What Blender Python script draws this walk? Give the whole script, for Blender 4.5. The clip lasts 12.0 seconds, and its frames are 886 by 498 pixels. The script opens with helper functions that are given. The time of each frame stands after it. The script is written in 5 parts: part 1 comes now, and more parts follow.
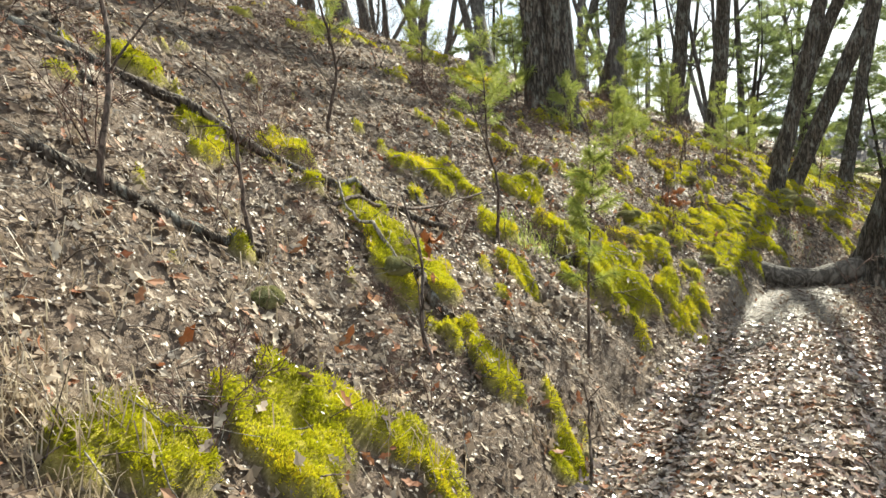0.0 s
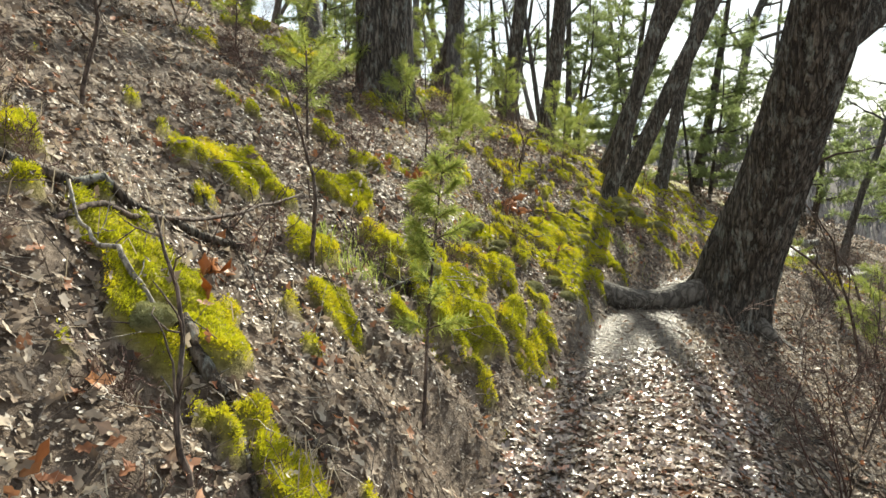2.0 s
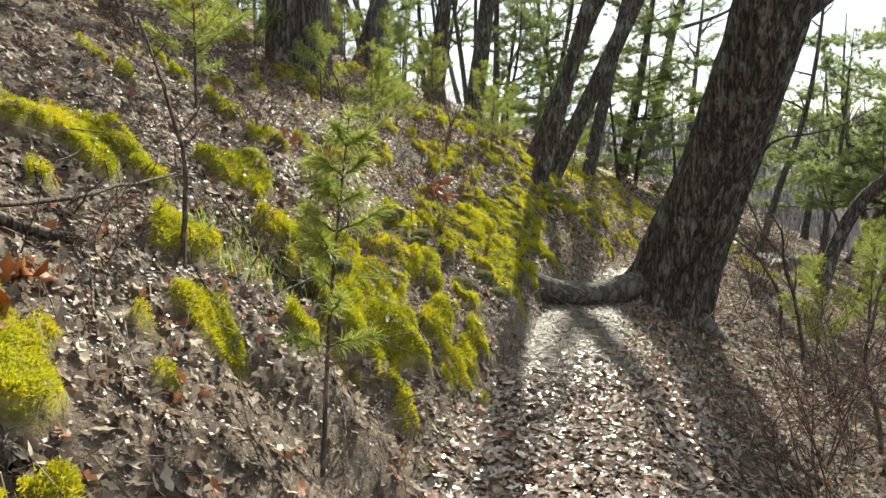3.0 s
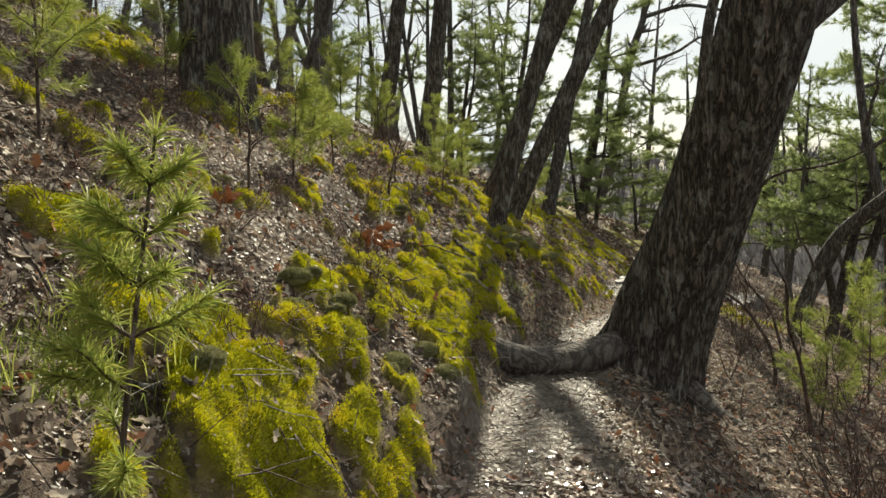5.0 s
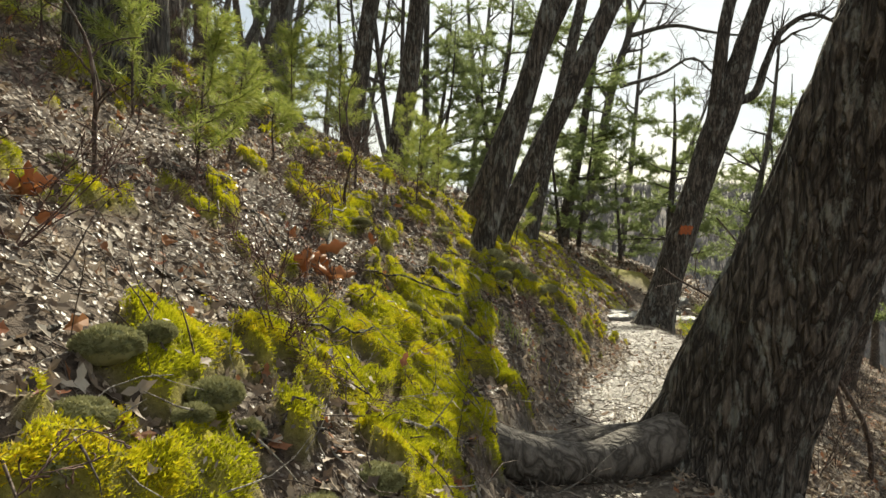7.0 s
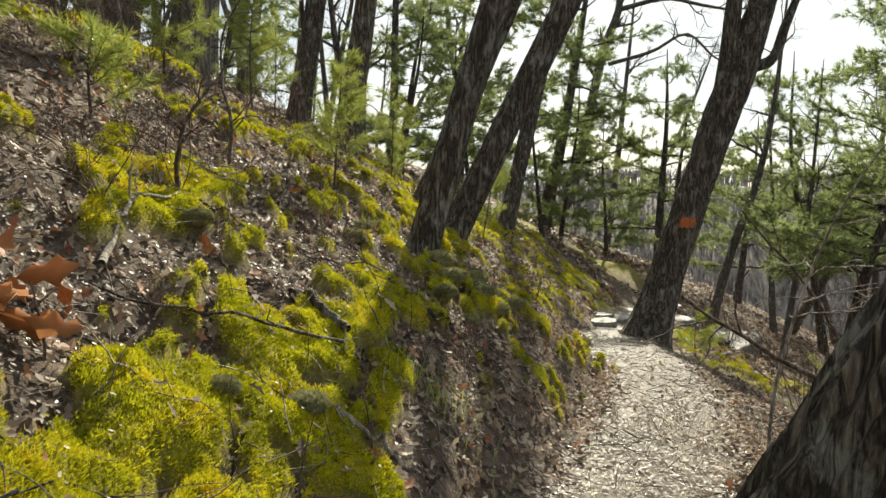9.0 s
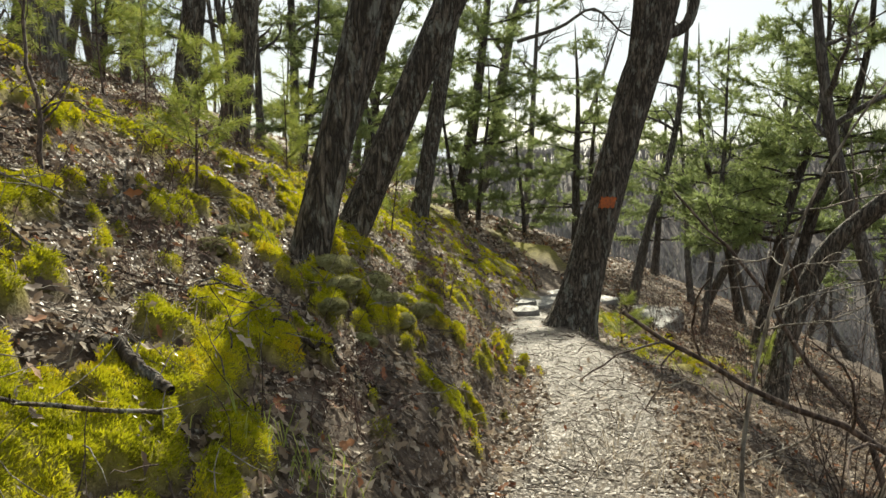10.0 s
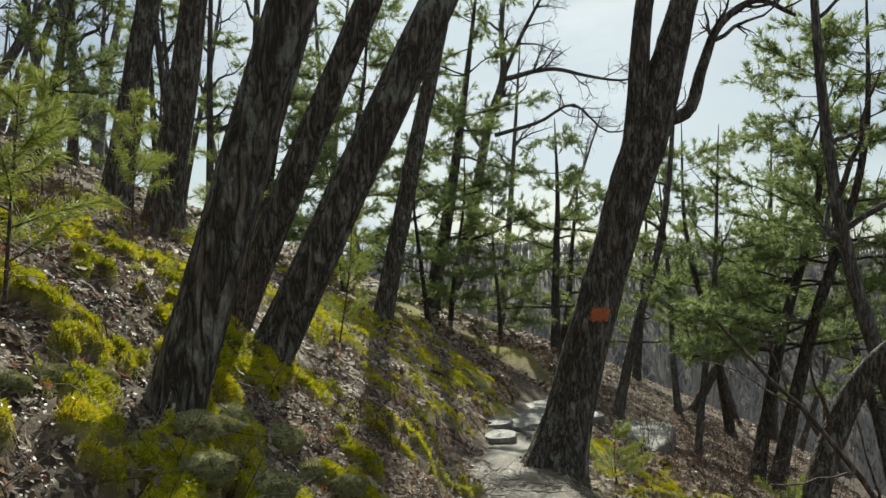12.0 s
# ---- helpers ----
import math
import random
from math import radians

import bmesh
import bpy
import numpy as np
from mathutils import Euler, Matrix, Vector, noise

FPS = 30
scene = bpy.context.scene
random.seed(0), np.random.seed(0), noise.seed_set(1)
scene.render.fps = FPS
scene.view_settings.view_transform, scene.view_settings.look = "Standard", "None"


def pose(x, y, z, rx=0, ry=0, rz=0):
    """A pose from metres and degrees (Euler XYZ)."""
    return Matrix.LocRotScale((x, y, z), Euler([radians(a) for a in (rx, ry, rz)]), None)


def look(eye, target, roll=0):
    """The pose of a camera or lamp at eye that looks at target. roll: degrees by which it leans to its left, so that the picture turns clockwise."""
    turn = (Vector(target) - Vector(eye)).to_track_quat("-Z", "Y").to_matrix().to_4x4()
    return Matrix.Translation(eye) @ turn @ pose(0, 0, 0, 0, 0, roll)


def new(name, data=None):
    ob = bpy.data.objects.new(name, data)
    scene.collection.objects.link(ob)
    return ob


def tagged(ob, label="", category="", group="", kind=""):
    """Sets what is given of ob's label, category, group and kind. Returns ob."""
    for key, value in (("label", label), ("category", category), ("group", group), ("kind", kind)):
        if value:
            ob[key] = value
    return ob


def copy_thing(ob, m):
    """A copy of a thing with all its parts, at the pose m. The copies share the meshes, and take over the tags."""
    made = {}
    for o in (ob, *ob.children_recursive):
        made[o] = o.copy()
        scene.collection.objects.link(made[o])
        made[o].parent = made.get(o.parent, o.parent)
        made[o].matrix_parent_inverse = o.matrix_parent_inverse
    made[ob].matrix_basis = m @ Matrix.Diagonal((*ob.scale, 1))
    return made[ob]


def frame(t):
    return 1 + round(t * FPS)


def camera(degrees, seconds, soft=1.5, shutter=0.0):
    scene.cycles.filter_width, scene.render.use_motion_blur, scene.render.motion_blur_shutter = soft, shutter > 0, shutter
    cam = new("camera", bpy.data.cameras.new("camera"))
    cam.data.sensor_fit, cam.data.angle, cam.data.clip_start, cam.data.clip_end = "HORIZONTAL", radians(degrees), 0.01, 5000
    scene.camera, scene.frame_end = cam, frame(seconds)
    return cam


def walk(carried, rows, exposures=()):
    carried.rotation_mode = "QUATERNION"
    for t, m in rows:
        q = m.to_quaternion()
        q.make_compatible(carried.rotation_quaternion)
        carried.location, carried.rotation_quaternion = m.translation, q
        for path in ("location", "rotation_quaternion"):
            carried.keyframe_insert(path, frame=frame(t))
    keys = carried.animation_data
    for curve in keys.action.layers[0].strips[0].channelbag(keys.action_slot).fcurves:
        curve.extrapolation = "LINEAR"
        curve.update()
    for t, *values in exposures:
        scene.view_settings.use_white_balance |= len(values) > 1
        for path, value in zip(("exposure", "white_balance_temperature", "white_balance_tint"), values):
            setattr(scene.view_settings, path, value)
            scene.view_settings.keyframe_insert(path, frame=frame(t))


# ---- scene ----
cam = camera(61.0, 12.0)
ROWS = [
    (0, 0.018, 0.030, 1.393, 86.58, 4.73, 2.99),
    (0.5, 0.013, 0.196, 1.431, 86.07, 2.79, 1.23),
    (1, 0.069, 0.529, 1.512, 85.68, 1.82, -3.40),
    (1.5, 0.102, 0.797, 1.481, 84.90, 1.31, -7.40),
    (2, 0.093, 1.137, 1.544, 84.51, 1.12, -10.14),
    (2.5, 0.210, 1.484, 1.530, 84.10, 1.04, -13.40),
    (3, 0.291, 1.828, 1.506, 83.33, 0.47, -15.69),
    (3.5, 0.403, 2.194, 1.490, 83.88, 0.56, -18.08),
    (3.7, 0.474, 2.335, 1.483, 85.80, 0.28, -18.25),
    (5.3, 0.809, 3.055, 1.525, 86.20, 1.52, -19.32),
    (5.5, 0.868, 3.246, 1.507, 86.05, 1.13, -20.41),
    (6, 1.015, 3.666, 1.513, 86.35, -1.67, -22.55),
    (6.5, 1.158, 4.119, 1.469, 89.34, -2.48, -21.39),
    (7, 1.316, 4.617, 1.450, 88.06, -0.54, -21.05),
    (7.2, 1.426, 4.800, 1.444, 87.87, 0.30, -21.00),
    (8.8, 2.302, 6.150, 1.506, 86.99, -0.87, -22.16),
    (9, 2.415, 6.291, 1.512, 86.85, -1.14, -22.11),
    (9.5, 2.659, 6.626, 1.510, 86.34, 0.50, -22.24),
    (10, 2.894, 6.973, 1.561, 85.67, 1.65, -28.30),
    (10.5, 3.138, 7.273, 1.604, 87.46, 1.98, -30.18),
    (11, 3.316, 7.601, 1.651, 88.55, 2.41, -29.88),
    (11.5, 3.561, 7.891, 1.677, 89.71, 0.58, -29.98),
    (12, 3.751, 8.205, 1.691, 92.66, 0.41, -30.04),
]
EXPOSURES = [(0.0, 1.45, 6400, 2), (2.5, 1.22, 6400, 2), (3.7, 1.1, 6450, 2), (5.3, 0.6, 6850, 3), (7.2, 0.8, 6800, 3), (9.5, 0.85, 6800, 3),
             (10.2, 0.75, 6650, 1), (11.0, 0.48, 6350, 0), (12.0, 0.36, 6200, -1)]
walk(cam, [(t, pose(x, y, z, rx, ry, rz)) for t, x, y, z, rx, ry, rz in ROWS], EXPOSURES)

# ---- light ----
SUN_WAY = Vector((0.555, 0.832, 0.0)).normalized()
SUN_ELEV = 36.0
world = bpy.data.worlds.new("world")
scene.world = world
world.use_nodes = True
wn, wl = world.node_tree.nodes, world.node_tree.links
wn.clear()
sky = wn.new("ShaderNodeTexSky")
sky.sky_type = "NISHITA"
sky.sun_disc = False
sky.sun_elevation = radians(SUN_ELEV)
sky.sun_rotation = math.atan2(SUN_WAY.x, SUN_WAY.y)
sky.air_density, sky.dust_density = 1.0, 1.5
coord = wn.new("ShaderNodeTexCoord")
stretch = wn.new("ShaderNodeMapping")
stretch.inputs["Scale"].default_value = (1.0, 1.0, 3.2)
cloud = wn.new("ShaderNodeTexNoise")
cloud.inputs["Scale"].default_value = 3.0
cloud.inputs["Detail"].default_value = 7.0
cloud.inputs["Roughness"].default_value = 0.55
cover = wn.new("ShaderNodeMapRange")
cover.inputs["From Min"].default_value, cover.inputs["From Max"].default_value = 0.34, 0.58
tone = wn.new("ShaderNodeMix")
tone.data_type = "RGBA"
bg = wn.new("ShaderNodeBackground")
bg.inputs["Strength"].default_value = 0.056
wout = wn.new("ShaderNodeOutputWorld")
wl.new(coord.outputs["Generated"], stretch.inputs["Vector"])
wl.new(stretch.outputs["Vector"], cloud.inputs["Vector"])
wl.new(cloud.outputs["Fac"], cover.inputs["Value"])
wl.new(cover.outputs["Result"], tone.inputs["Factor"])
wl.new(sky.outputs["Color"], tone.inputs["A"])
tone.inputs["B"].default_value = (10.2, 10.7, 11.4, 1)
wl.new(tone.outputs["Result"], bg.inputs["Color"])
wl.new(bg.outputs["Background"], wout.inputs["Surface"])

sun = new("sun", bpy.data.lights.new("sun", "SUN"))
sun.data.energy, sun.data.angle, sun.data.color = 5.0, radians(0.6), (1.0, 0.92, 0.78)
sun_at = SUN_WAY * math.cos(radians(SUN_ELEV)) + Vector((0, 0, math.sin(radians(SUN_ELEV))))
sun.matrix_world = look(sun_at * 60, (0, 0, 0))

# ---- materials ----


def material(name, rough=0.8, spec=0.3):
    m = bpy.data.materials.new(name)
    m.use_nodes = True
    b = m.node_tree.nodes["Principled BSDF"]
    b.inputs["Roughness"].default_value = rough
    b.inputs["Specular IOR Level"].default_value = spec
    return m, m.node_tree.nodes, m.node_tree.links, b


def noise_node(n, l, vec, scale, detail=4.0, rough=0.55):
    t = n.new("ShaderNodeTexNoise")
    t.inputs["Scale"].default_value, t.inputs["Detail"].default_value = scale, detail
    t.inputs["Roughness"].default_value = rough
    l.new(vec, t.inputs["Vector"])
    return t.outputs["Fac"]


def ramp_node(n, l, fac, stops):
    r = n.new("ShaderNodeValToRGB")
    e = r.color_ramp.elements
    while len(e) < len(stops):
        e.new(0.5)
    for k, (p, c) in zip(e, stops):
        k.position, k.color = p, (*c, 1)
    l.new(fac, r.inputs["Fac"])
    return r.outputs["Color"]


def mix_node(n, l, fac, a, b, blend="MIX"):
    m = n.new("ShaderNodeMix")
    m.data_type, m.blend_type = "RGBA", blend
    for sock, v in (("Factor", fac), ("A", a), ("B", b)):
        if isinstance(v, (int, float)):
            m.inputs[sock].default_value = v
        elif isinstance(v, tuple):
            m.inputs[sock].default_value = (*v, 1)
        else:
            l.new(v, m.inputs[sock])
    return m.outputs["Result"]


def bump_node(n, l, b, height, strength, distance):
    u = n.new("ShaderNodeBump")
    u.inputs["Strength"].default_value, u.inputs["Distance"].default_value = strength, distance
    l.new(height, u.inputs["Height"])
    l.new(u.outputs["Normal"], b.inputs["Normal"])


def space(n, l, scale=(1, 1, 1)):
    c, m = n.new("ShaderNodeTexCoord"), n.new("ShaderNodeMapping")
    m.inputs["Scale"].default_value = scale
    l.new(c.outputs["Object"], m.inputs["Vector"])
    return m.outputs["Vector"]


def bark(name, dark, mid, pale, cell=20.0, stretch=0.16, lichen_sun=0.25, bump=1.0):
    """Furrowed bark: broken ridges along the grain, fine flakes, blotches for lichens and painted sun flecks."""
    m, n, l, b = material(name, 0.85, 0.25)
    v = space(n, l, (1, 1, stretch))

    def ridges(scale, detail, warp):
        t = n.new("ShaderNodeTexNoise")
        t.inputs["Scale"].default_value, t.inputs["Detail"].default_value = scale, detail
        t.inputs["Distortion"].default_value = warp
        l.new(v, t.inputs["Vector"])
        d = n.new("ShaderNodeMath")
        d.operation = "SUBTRACT"
        d.inputs[1].default_value = 0.5
        l.new(t.outputs["Fac"], d.inputs[0])
        f = n.new("ShaderNodeMath")
        f.operation = "ABSOLUTE"
        l.new(d.outputs[0], f.inputs[0])
        r = n.new("ShaderNodeMapRange")
        r.inputs["From Max"].default_value = 0.13
        l.new(f.outputs[0], r.inputs["Value"])
        return r.outputs["Result"]

    plate = ridges(cell, 3, 0.6)
    fine = noise_node(n, l, v, cell * 3, 6, 0.7)
    body = ramp_node(n, l, fine, [(0.25, dark), (0.5, mid), (0.75, pale)])
    base = mix_node(n, l, plate, tuple(c * 0.55 for c in dark), body)
    patch = ramp_node(n, l, noise_node(n, l, space(n, l, (1, 1, 0.4)), 11.0, 6, 0.7), [(0.54, (0, 0, 0)), (0.62, (lichen_sun * 1.6,) * 3)])
    col = mix_node(n, l, patch, base, (0.34, 0.35, 0.31))
    l.new(col, b.inputs["Base Color"])
    h = n.new("ShaderNodeMath")
    h.operation = "MULTIPLY_ADD"
    h.inputs[1].default_value = 0.5
    l.new(fine, h.inputs[0])
    l.new(plate, h.inputs[2])
    bump_node(n, l, b, h.outputs[0], bump, 0.02)
    return m


# oak: pale grain and blotch strength also paint sun flecks into the bark
OAK_BARK = bark("oak_bark", (0.05, 0.042, 0.034), (0.13, 0.108, 0.087), (0.31, 0.27, 0.225), 22.0, 0.18, 0.32)
# background trees: haze is put into the colour by lightening this bark
GREY_BARK = bark("grey_bark", (0.09, 0.08, 0.073), (0.18, 0.16, 0.142), (0.29, 0.26, 0.235), 26.0, 0.14, 0.2)
PINE_BARK = bark("pine_bark", (0.05, 0.04, 0.033), (0.10, 0.08, 0.065), (0.17, 0.14, 0.12), 16.0, 0.3, 0.2)
TWIG = bark("twig_bark", (0.07, 0.05, 0.04), (0.14, 0.10, 0.08), (0.24, 0.19, 0.15), 30.0, 0.4, 0.05, 0.3)
PALE_TWIG = bark("weathered_wood", (0.20, 0.17, 0.14), (0.33, 0.29, 0.24), (0.48, 0.43, 0.37), 24.0, 0.3, 0.2, 0.5)
ROOT_BARK = bark("root_bark", (0.09, 0.075, 0.06), (0.14, 0.12, 0.10), (0.19, 0.165, 0.14), 14.0, 0.6, 0.0, 0.5)
DEADWOOD = bark("rotting_wood", (0.06, 0.045, 0.035), (0.13, 0.10, 0.075), (0.24, 0.20, 0.16), 18.0, 0.25, 0.3)


def foliage(name, stops, rough=0.5, trans=0.4, spec=0.3, patchy=0.0):
    """Thin leaf-like surfaces whose colour varies from piece to piece; light comes through them."""
    m, n, l, b = material(name, rough, spec)
    g = n.new("ShaderNodeNewGeometry")
    pick = n.new("ShaderNodeMix")
    pick.inputs["Factor"].default_value = patchy
    wide = n.new("ShaderNodeMapRange")
    wide.inputs["From Min"].default_value, wide.inputs["From Max"].default_value = 0.3, 0.7
    l.new(noise_node(n, l, space(n, l), 3.5, 3), wide.inputs["Value"])
    l.new(g.outputs["Random Per Island"], pick.inputs["A"])
    l.new(wide.outputs["Result"], pick.inputs["B"])
    col = ramp_node(n, l, pick.outputs["Result"], stops)
    blot = noise_node(n, l, space(n, l), 40.0, 3)
    col = mix_node(n, l, 0.35, col, ramp_node(n, l, blot, [(0.3, (0.45, 0.45, 0.45)), (0.7, (1, 1, 1))]), "MULTIPLY")
    l.new(col, b.inputs["Base Color"])
    t, x = n.new("ShaderNodeBsdfTranslucent"), n.new("ShaderNodeMixShader")
    l.new(col, t.inputs["Color"])
    x.inputs["Fac"].default_value = trans
    l.new(b.outputs["BSDF"], x.inputs[1])
    l.new(t.outputs["BSDF"], x.inputs[2])
    l.new(x.outputs["Shader"], n["Material Output"].inputs["Surface"])
    return m


LITTER = foliage("leaf_litter", [(0.0, (0.055, 0.04, 0.03)), (0.25, (0.15, 0.105, 0.075)), (0.5, (0.30, 0.225, 0.16)), (0.75, (0.44, 0.355, 0.265)), (0.88, (0.55, 0.47, 0.37)), (0.93, (0.36, 0.17, 0.085)), (1.0, (0.27, 0.10, 0.05))], 0.62, 0.28, 0.25)
WET_LITTER = foliage("wet_leaf_litter", [(0.0, (0.09, 0.06, 0.045)), (0.3, (0.22, 0.15, 0.11)), (0.6, (0.38, 0.28, 0.21)), (0.85, (0.52, 0.43, 0.35)), (1.0, (0.36, 0.15, 0.08))], 0.21, 0.2, 1.0)
RED_LEAF = foliage("russet_oak_leaf", [(0.0, (0.32, 0.13, 0.05)), (0.5, (0.46, 0.20, 0.07)), (1.0, (0.27, 0.13, 0.075))], 0.5, 0.4)
TRODDEN = foliage("trodden_leaf_scraps", [(0.0, (0.06, 0.045, 0.035)), (0.4, (0.17, 0.13, 0.10)), (0.75, (0.24, 0.195, 0.15)), (1.0, (0.36, 0.30, 0.24))], 0.55, 0.1, 0.3)
CHIP = foliage("leaf_crumbs", [(0.0, (0.09, 0.065, 0.048)), (0.5, (0.22, 0.17, 0.13)), (1.0, (0.42, 0.36, 0.29))], 0.5, 0.1, 0.5)
MOSS = foliage("haircap_moss", [(0.0, (0.11, 0.085, 0.015)), (0.18, (0.18, 0.185, 0.012)), (0.36, (0.37, 0.38, 0.016)), (0.6, (0.55, 0.52, 0.022)), (0.82, (0.65, 0.53, 0.024)), (1.0, (0.58, 0.33, 0.03))], 0.6, 0.5, 0.15, 0.62)
CUSHION = foliage("cushion_moss", [(0.0, (0.22, 0.215, 0.10)), (0.5, (0.32, 0.31, 0.15)), (1.0, (0.44, 0.42, 0.23))], 0.9, 0.2, 0.05, 0.4)
# far pines: their needles are painted paler to stand for haze
NEEDLE = foliage("pine_needles", [(0.0, (0.18, 0.23, 0.09)), (0.6, (0.29, 0.35, 0.13)), (1.0, (0.40, 0.44, 0.18))], 0.45, 0.55)
BRIGHT_NEEDLE = foliage("young_pine_needles", [(0.0, (0.22, 0.28, 0.06)), (0.6, (0.36, 0.41, 0.09)), (1.0, (0.50, 0.50, 0.14))], 0.45, 0.5)
STRAW = foliage("dead_grass", [(0.0, (0.25, 0.19, 0.12)), (0.6, (0.42, 0.34, 0.24)), (1.0, (0.55, 0.47, 0.35))], 0.5, 0.3)

# ---- builders ----
RNG = np.random.default_rng(7)


def vnoise(x, y, size, seed=0):
    """Smooth value noise in 0..1 with features of that size in metres."""
    x, y = np.asarray(x, float) / size + 1000.0, np.asarray(y, float) / size + 1000.0
    i, j = np.floor(x).astype(np.int64), np.floor(y).astype(np.int64)
    fx, fy = x - i, y - j
    fx, fy = fx * fx * (3 - 2 * fx), fy * fy * (3 - 2 * fy)

    def h(a, b):
        k = (a * 374761393 + b * 668265263 + seed * 974634777) & 0xFFFFFFFF
        k = ((k ^ (k >> 13)) * 1274126177) & 0xFFFFFFFF
        return ((k ^ (k >> 16)) & 0xFFFF) / 65535.0

    return (h(i, j) * (1 - fx) + h(i + 1, j) * fx) * (1 - fy) + (h(i, j + 1) * (1 - fx) + h(i + 1, j + 1) * fx) * fy


def fbm(x, y, size, seed=0, octaves=4):
    return sum(vnoise(x, y, size / 2 ** k, seed + k) / 2 ** k for k in range(octaves)) / sum(1 / 2 ** k for k in range(octaves))


def ease(a, b, v):
    t = np.clip((v - a) / (b - a), 0, 1)
    return t * t * (3 - 2 * t)


def mesh_of(name, verts, faces, mat, smooth=True):
    me = bpy.data.meshes.new(name)
    if isinstance(faces, np.ndarray):
        k = faces.shape[1]
        me.vertices.add(len(verts))
        me.vertices.foreach_set("co", np.asarray(verts, np.float32).ravel())
        me.loops.add(faces.size)
        me.loops.foreach_set("vertex_index", faces.astype(np.int32).ravel())
        me.polygons.add(len(faces))
        me.polygons.foreach_set("loop_start", np.arange(0, faces.size, k, dtype=np.int32))
        me.update(calc_edges=True)
    else:
        me.from_pydata([tuple(v) for v in verts], [], faces)
    me.polygons.foreach_set("use_smooth", np.full(len(me.polygons), smooth))
    me.materials.append(mat)
    me.validate()
    return me


def thing(name, label, category, at=(0, 0, 0), group="", kind=""):
    ob = new(name)
    ob.location = at
    return tagged(ob, label, category, group, kind)


def piece(name, me, parent, label=""):
    """A mesh given in world places, linked as a part of its thing."""
    ob = new(name, me)
    ob.parent = parent
    ob.location = -parent.location if parent.parent is None else (0, 0, 0)
    return tagged(ob, label, kind="stuff" if name in ("branchwork", "fuzz", "foliage", "crown") else "")


def tubes(lines, sides):
    """Closed tapering tubes along polylines (points, radii), as vertices and quads."""
    vs, fs, base = [], [], 0
    for pts, rad in lines:
        pts, rad = np.asarray(pts, float), np.asarray(rad, float)
        k = len(pts)
        tan = np.gradient(pts, axis=0)
        tan /= np.linalg.norm(tan, axis=1)[:, None] + 1e-9
        ref = np.array([0.0, 0.0, 1.0]) if abs(tan[0][2]) < 0.8 else np.array([1.0, 0.0, 0.0])
        a = np.cross(tan, ref)
        a /= np.linalg.norm(a, axis=1)[:, None] + 1e-9
        b = np.cross(tan, a)
        ang = np.arange(sides) * (2 * math.pi / sides)
        ring = pts[:, None, :] + rad[:, None, None] * (np.cos(ang)[None, :, None] * a[:, None, :] + np.sin(ang)[None, :, None] * b[:, None, :])
        vs.append(ring.reshape(-1, 3))
        i = np.arange(k - 1)[:, None] * sides
        j = np.arange(sides)[None, :]
        q = np.stack([i + j, i + (j + 1) % sides, i + sides + (j + 1) % sides, i + sides + j], -1).reshape(-1, 4) + base
        fs.append(q)
        base += k * sides
    return np.concatenate(vs), np.concatenate(fs)


def wander(rng, start, way, length, steps, jitter, lift=0.0):
    """A crooked line that starts off in a direction and bends as wood does."""
    pts, d = [np.array(start, float)], np.array(way, float) / np.linalg.norm(way)
    for _ in range(steps):
        d = d + rng.normal(0, jitter, 3) + np.array([0, 0, lift])
        d /= np.linalg.norm(d)
        pts.append(pts[-1] + d * length / steps)
    return np.array(pts)


def boughs(rng, line, radii, count, lo, hi, reach, depth, spread=0.9, lift=0.06, jitter=0.22):
    """Branches along a line, and branches of those: lists of (points, radii) by depth."""
    out = [[] for _ in range(depth)]
    for _ in range(count):
        f = rng.uniform(lo, hi) * (len(line) - 1)
        i = min(int(f), len(line) - 2)
        p = line[i] + (line[i + 1] - line[i]) * (f - i)
        r = radii[i] + (radii[i + 1] - radii[i]) * (f - i)
        along = line[i + 1] - line[i]
        along = along / np.linalg.norm(along)
        side = rng.normal(0, 1, 3)
        side -= along * (side @ along)
        side /= np.linalg.norm(side)
        size = reach * rng.uniform(0.55, 1.1) * (1.15 - 0.6 * f / (len(line) - 1))
        pts = wander(rng, p, along * (1 - spread * 0.45) + side * spread, size, 6, jitter, lift)
        rad = np.linspace(r * 0.55, max(r * 0.12, 0.0022), 7)
        out[0].append((pts, rad))
        if depth > 1:
            for k, more in enumerate(boughs(rng, pts, rad, max(3, count // 2 + 1), 0.2, 0.98, size * 0.5, depth - 1, spread, lift, jitter)):
                out[k + 1] += more
    return out


# ---- ground ----
# the trail's middle: x, y, height
TRAIL = np.array([(-6, -16, -0.9), (-2.4, -6, -0.35), (-0.55, -1.5, -0.12), (0.1, 1.0, -0.02), (0.80, 3.1, 0.07), (1.98, 5.4, 0.23), (2.86, 7.05, 0.30), (5.05, 9.6, 0.22), (6.25, 11.0, 0.12),
                  (7.78, 13.9, -0.02), (9.9, 16.5, -0.36), (13.6, 20.8, -0.85), (19, 27, -1.05), (28, 36, -2.2), (60, 70, -20), (110, 120, -42)])


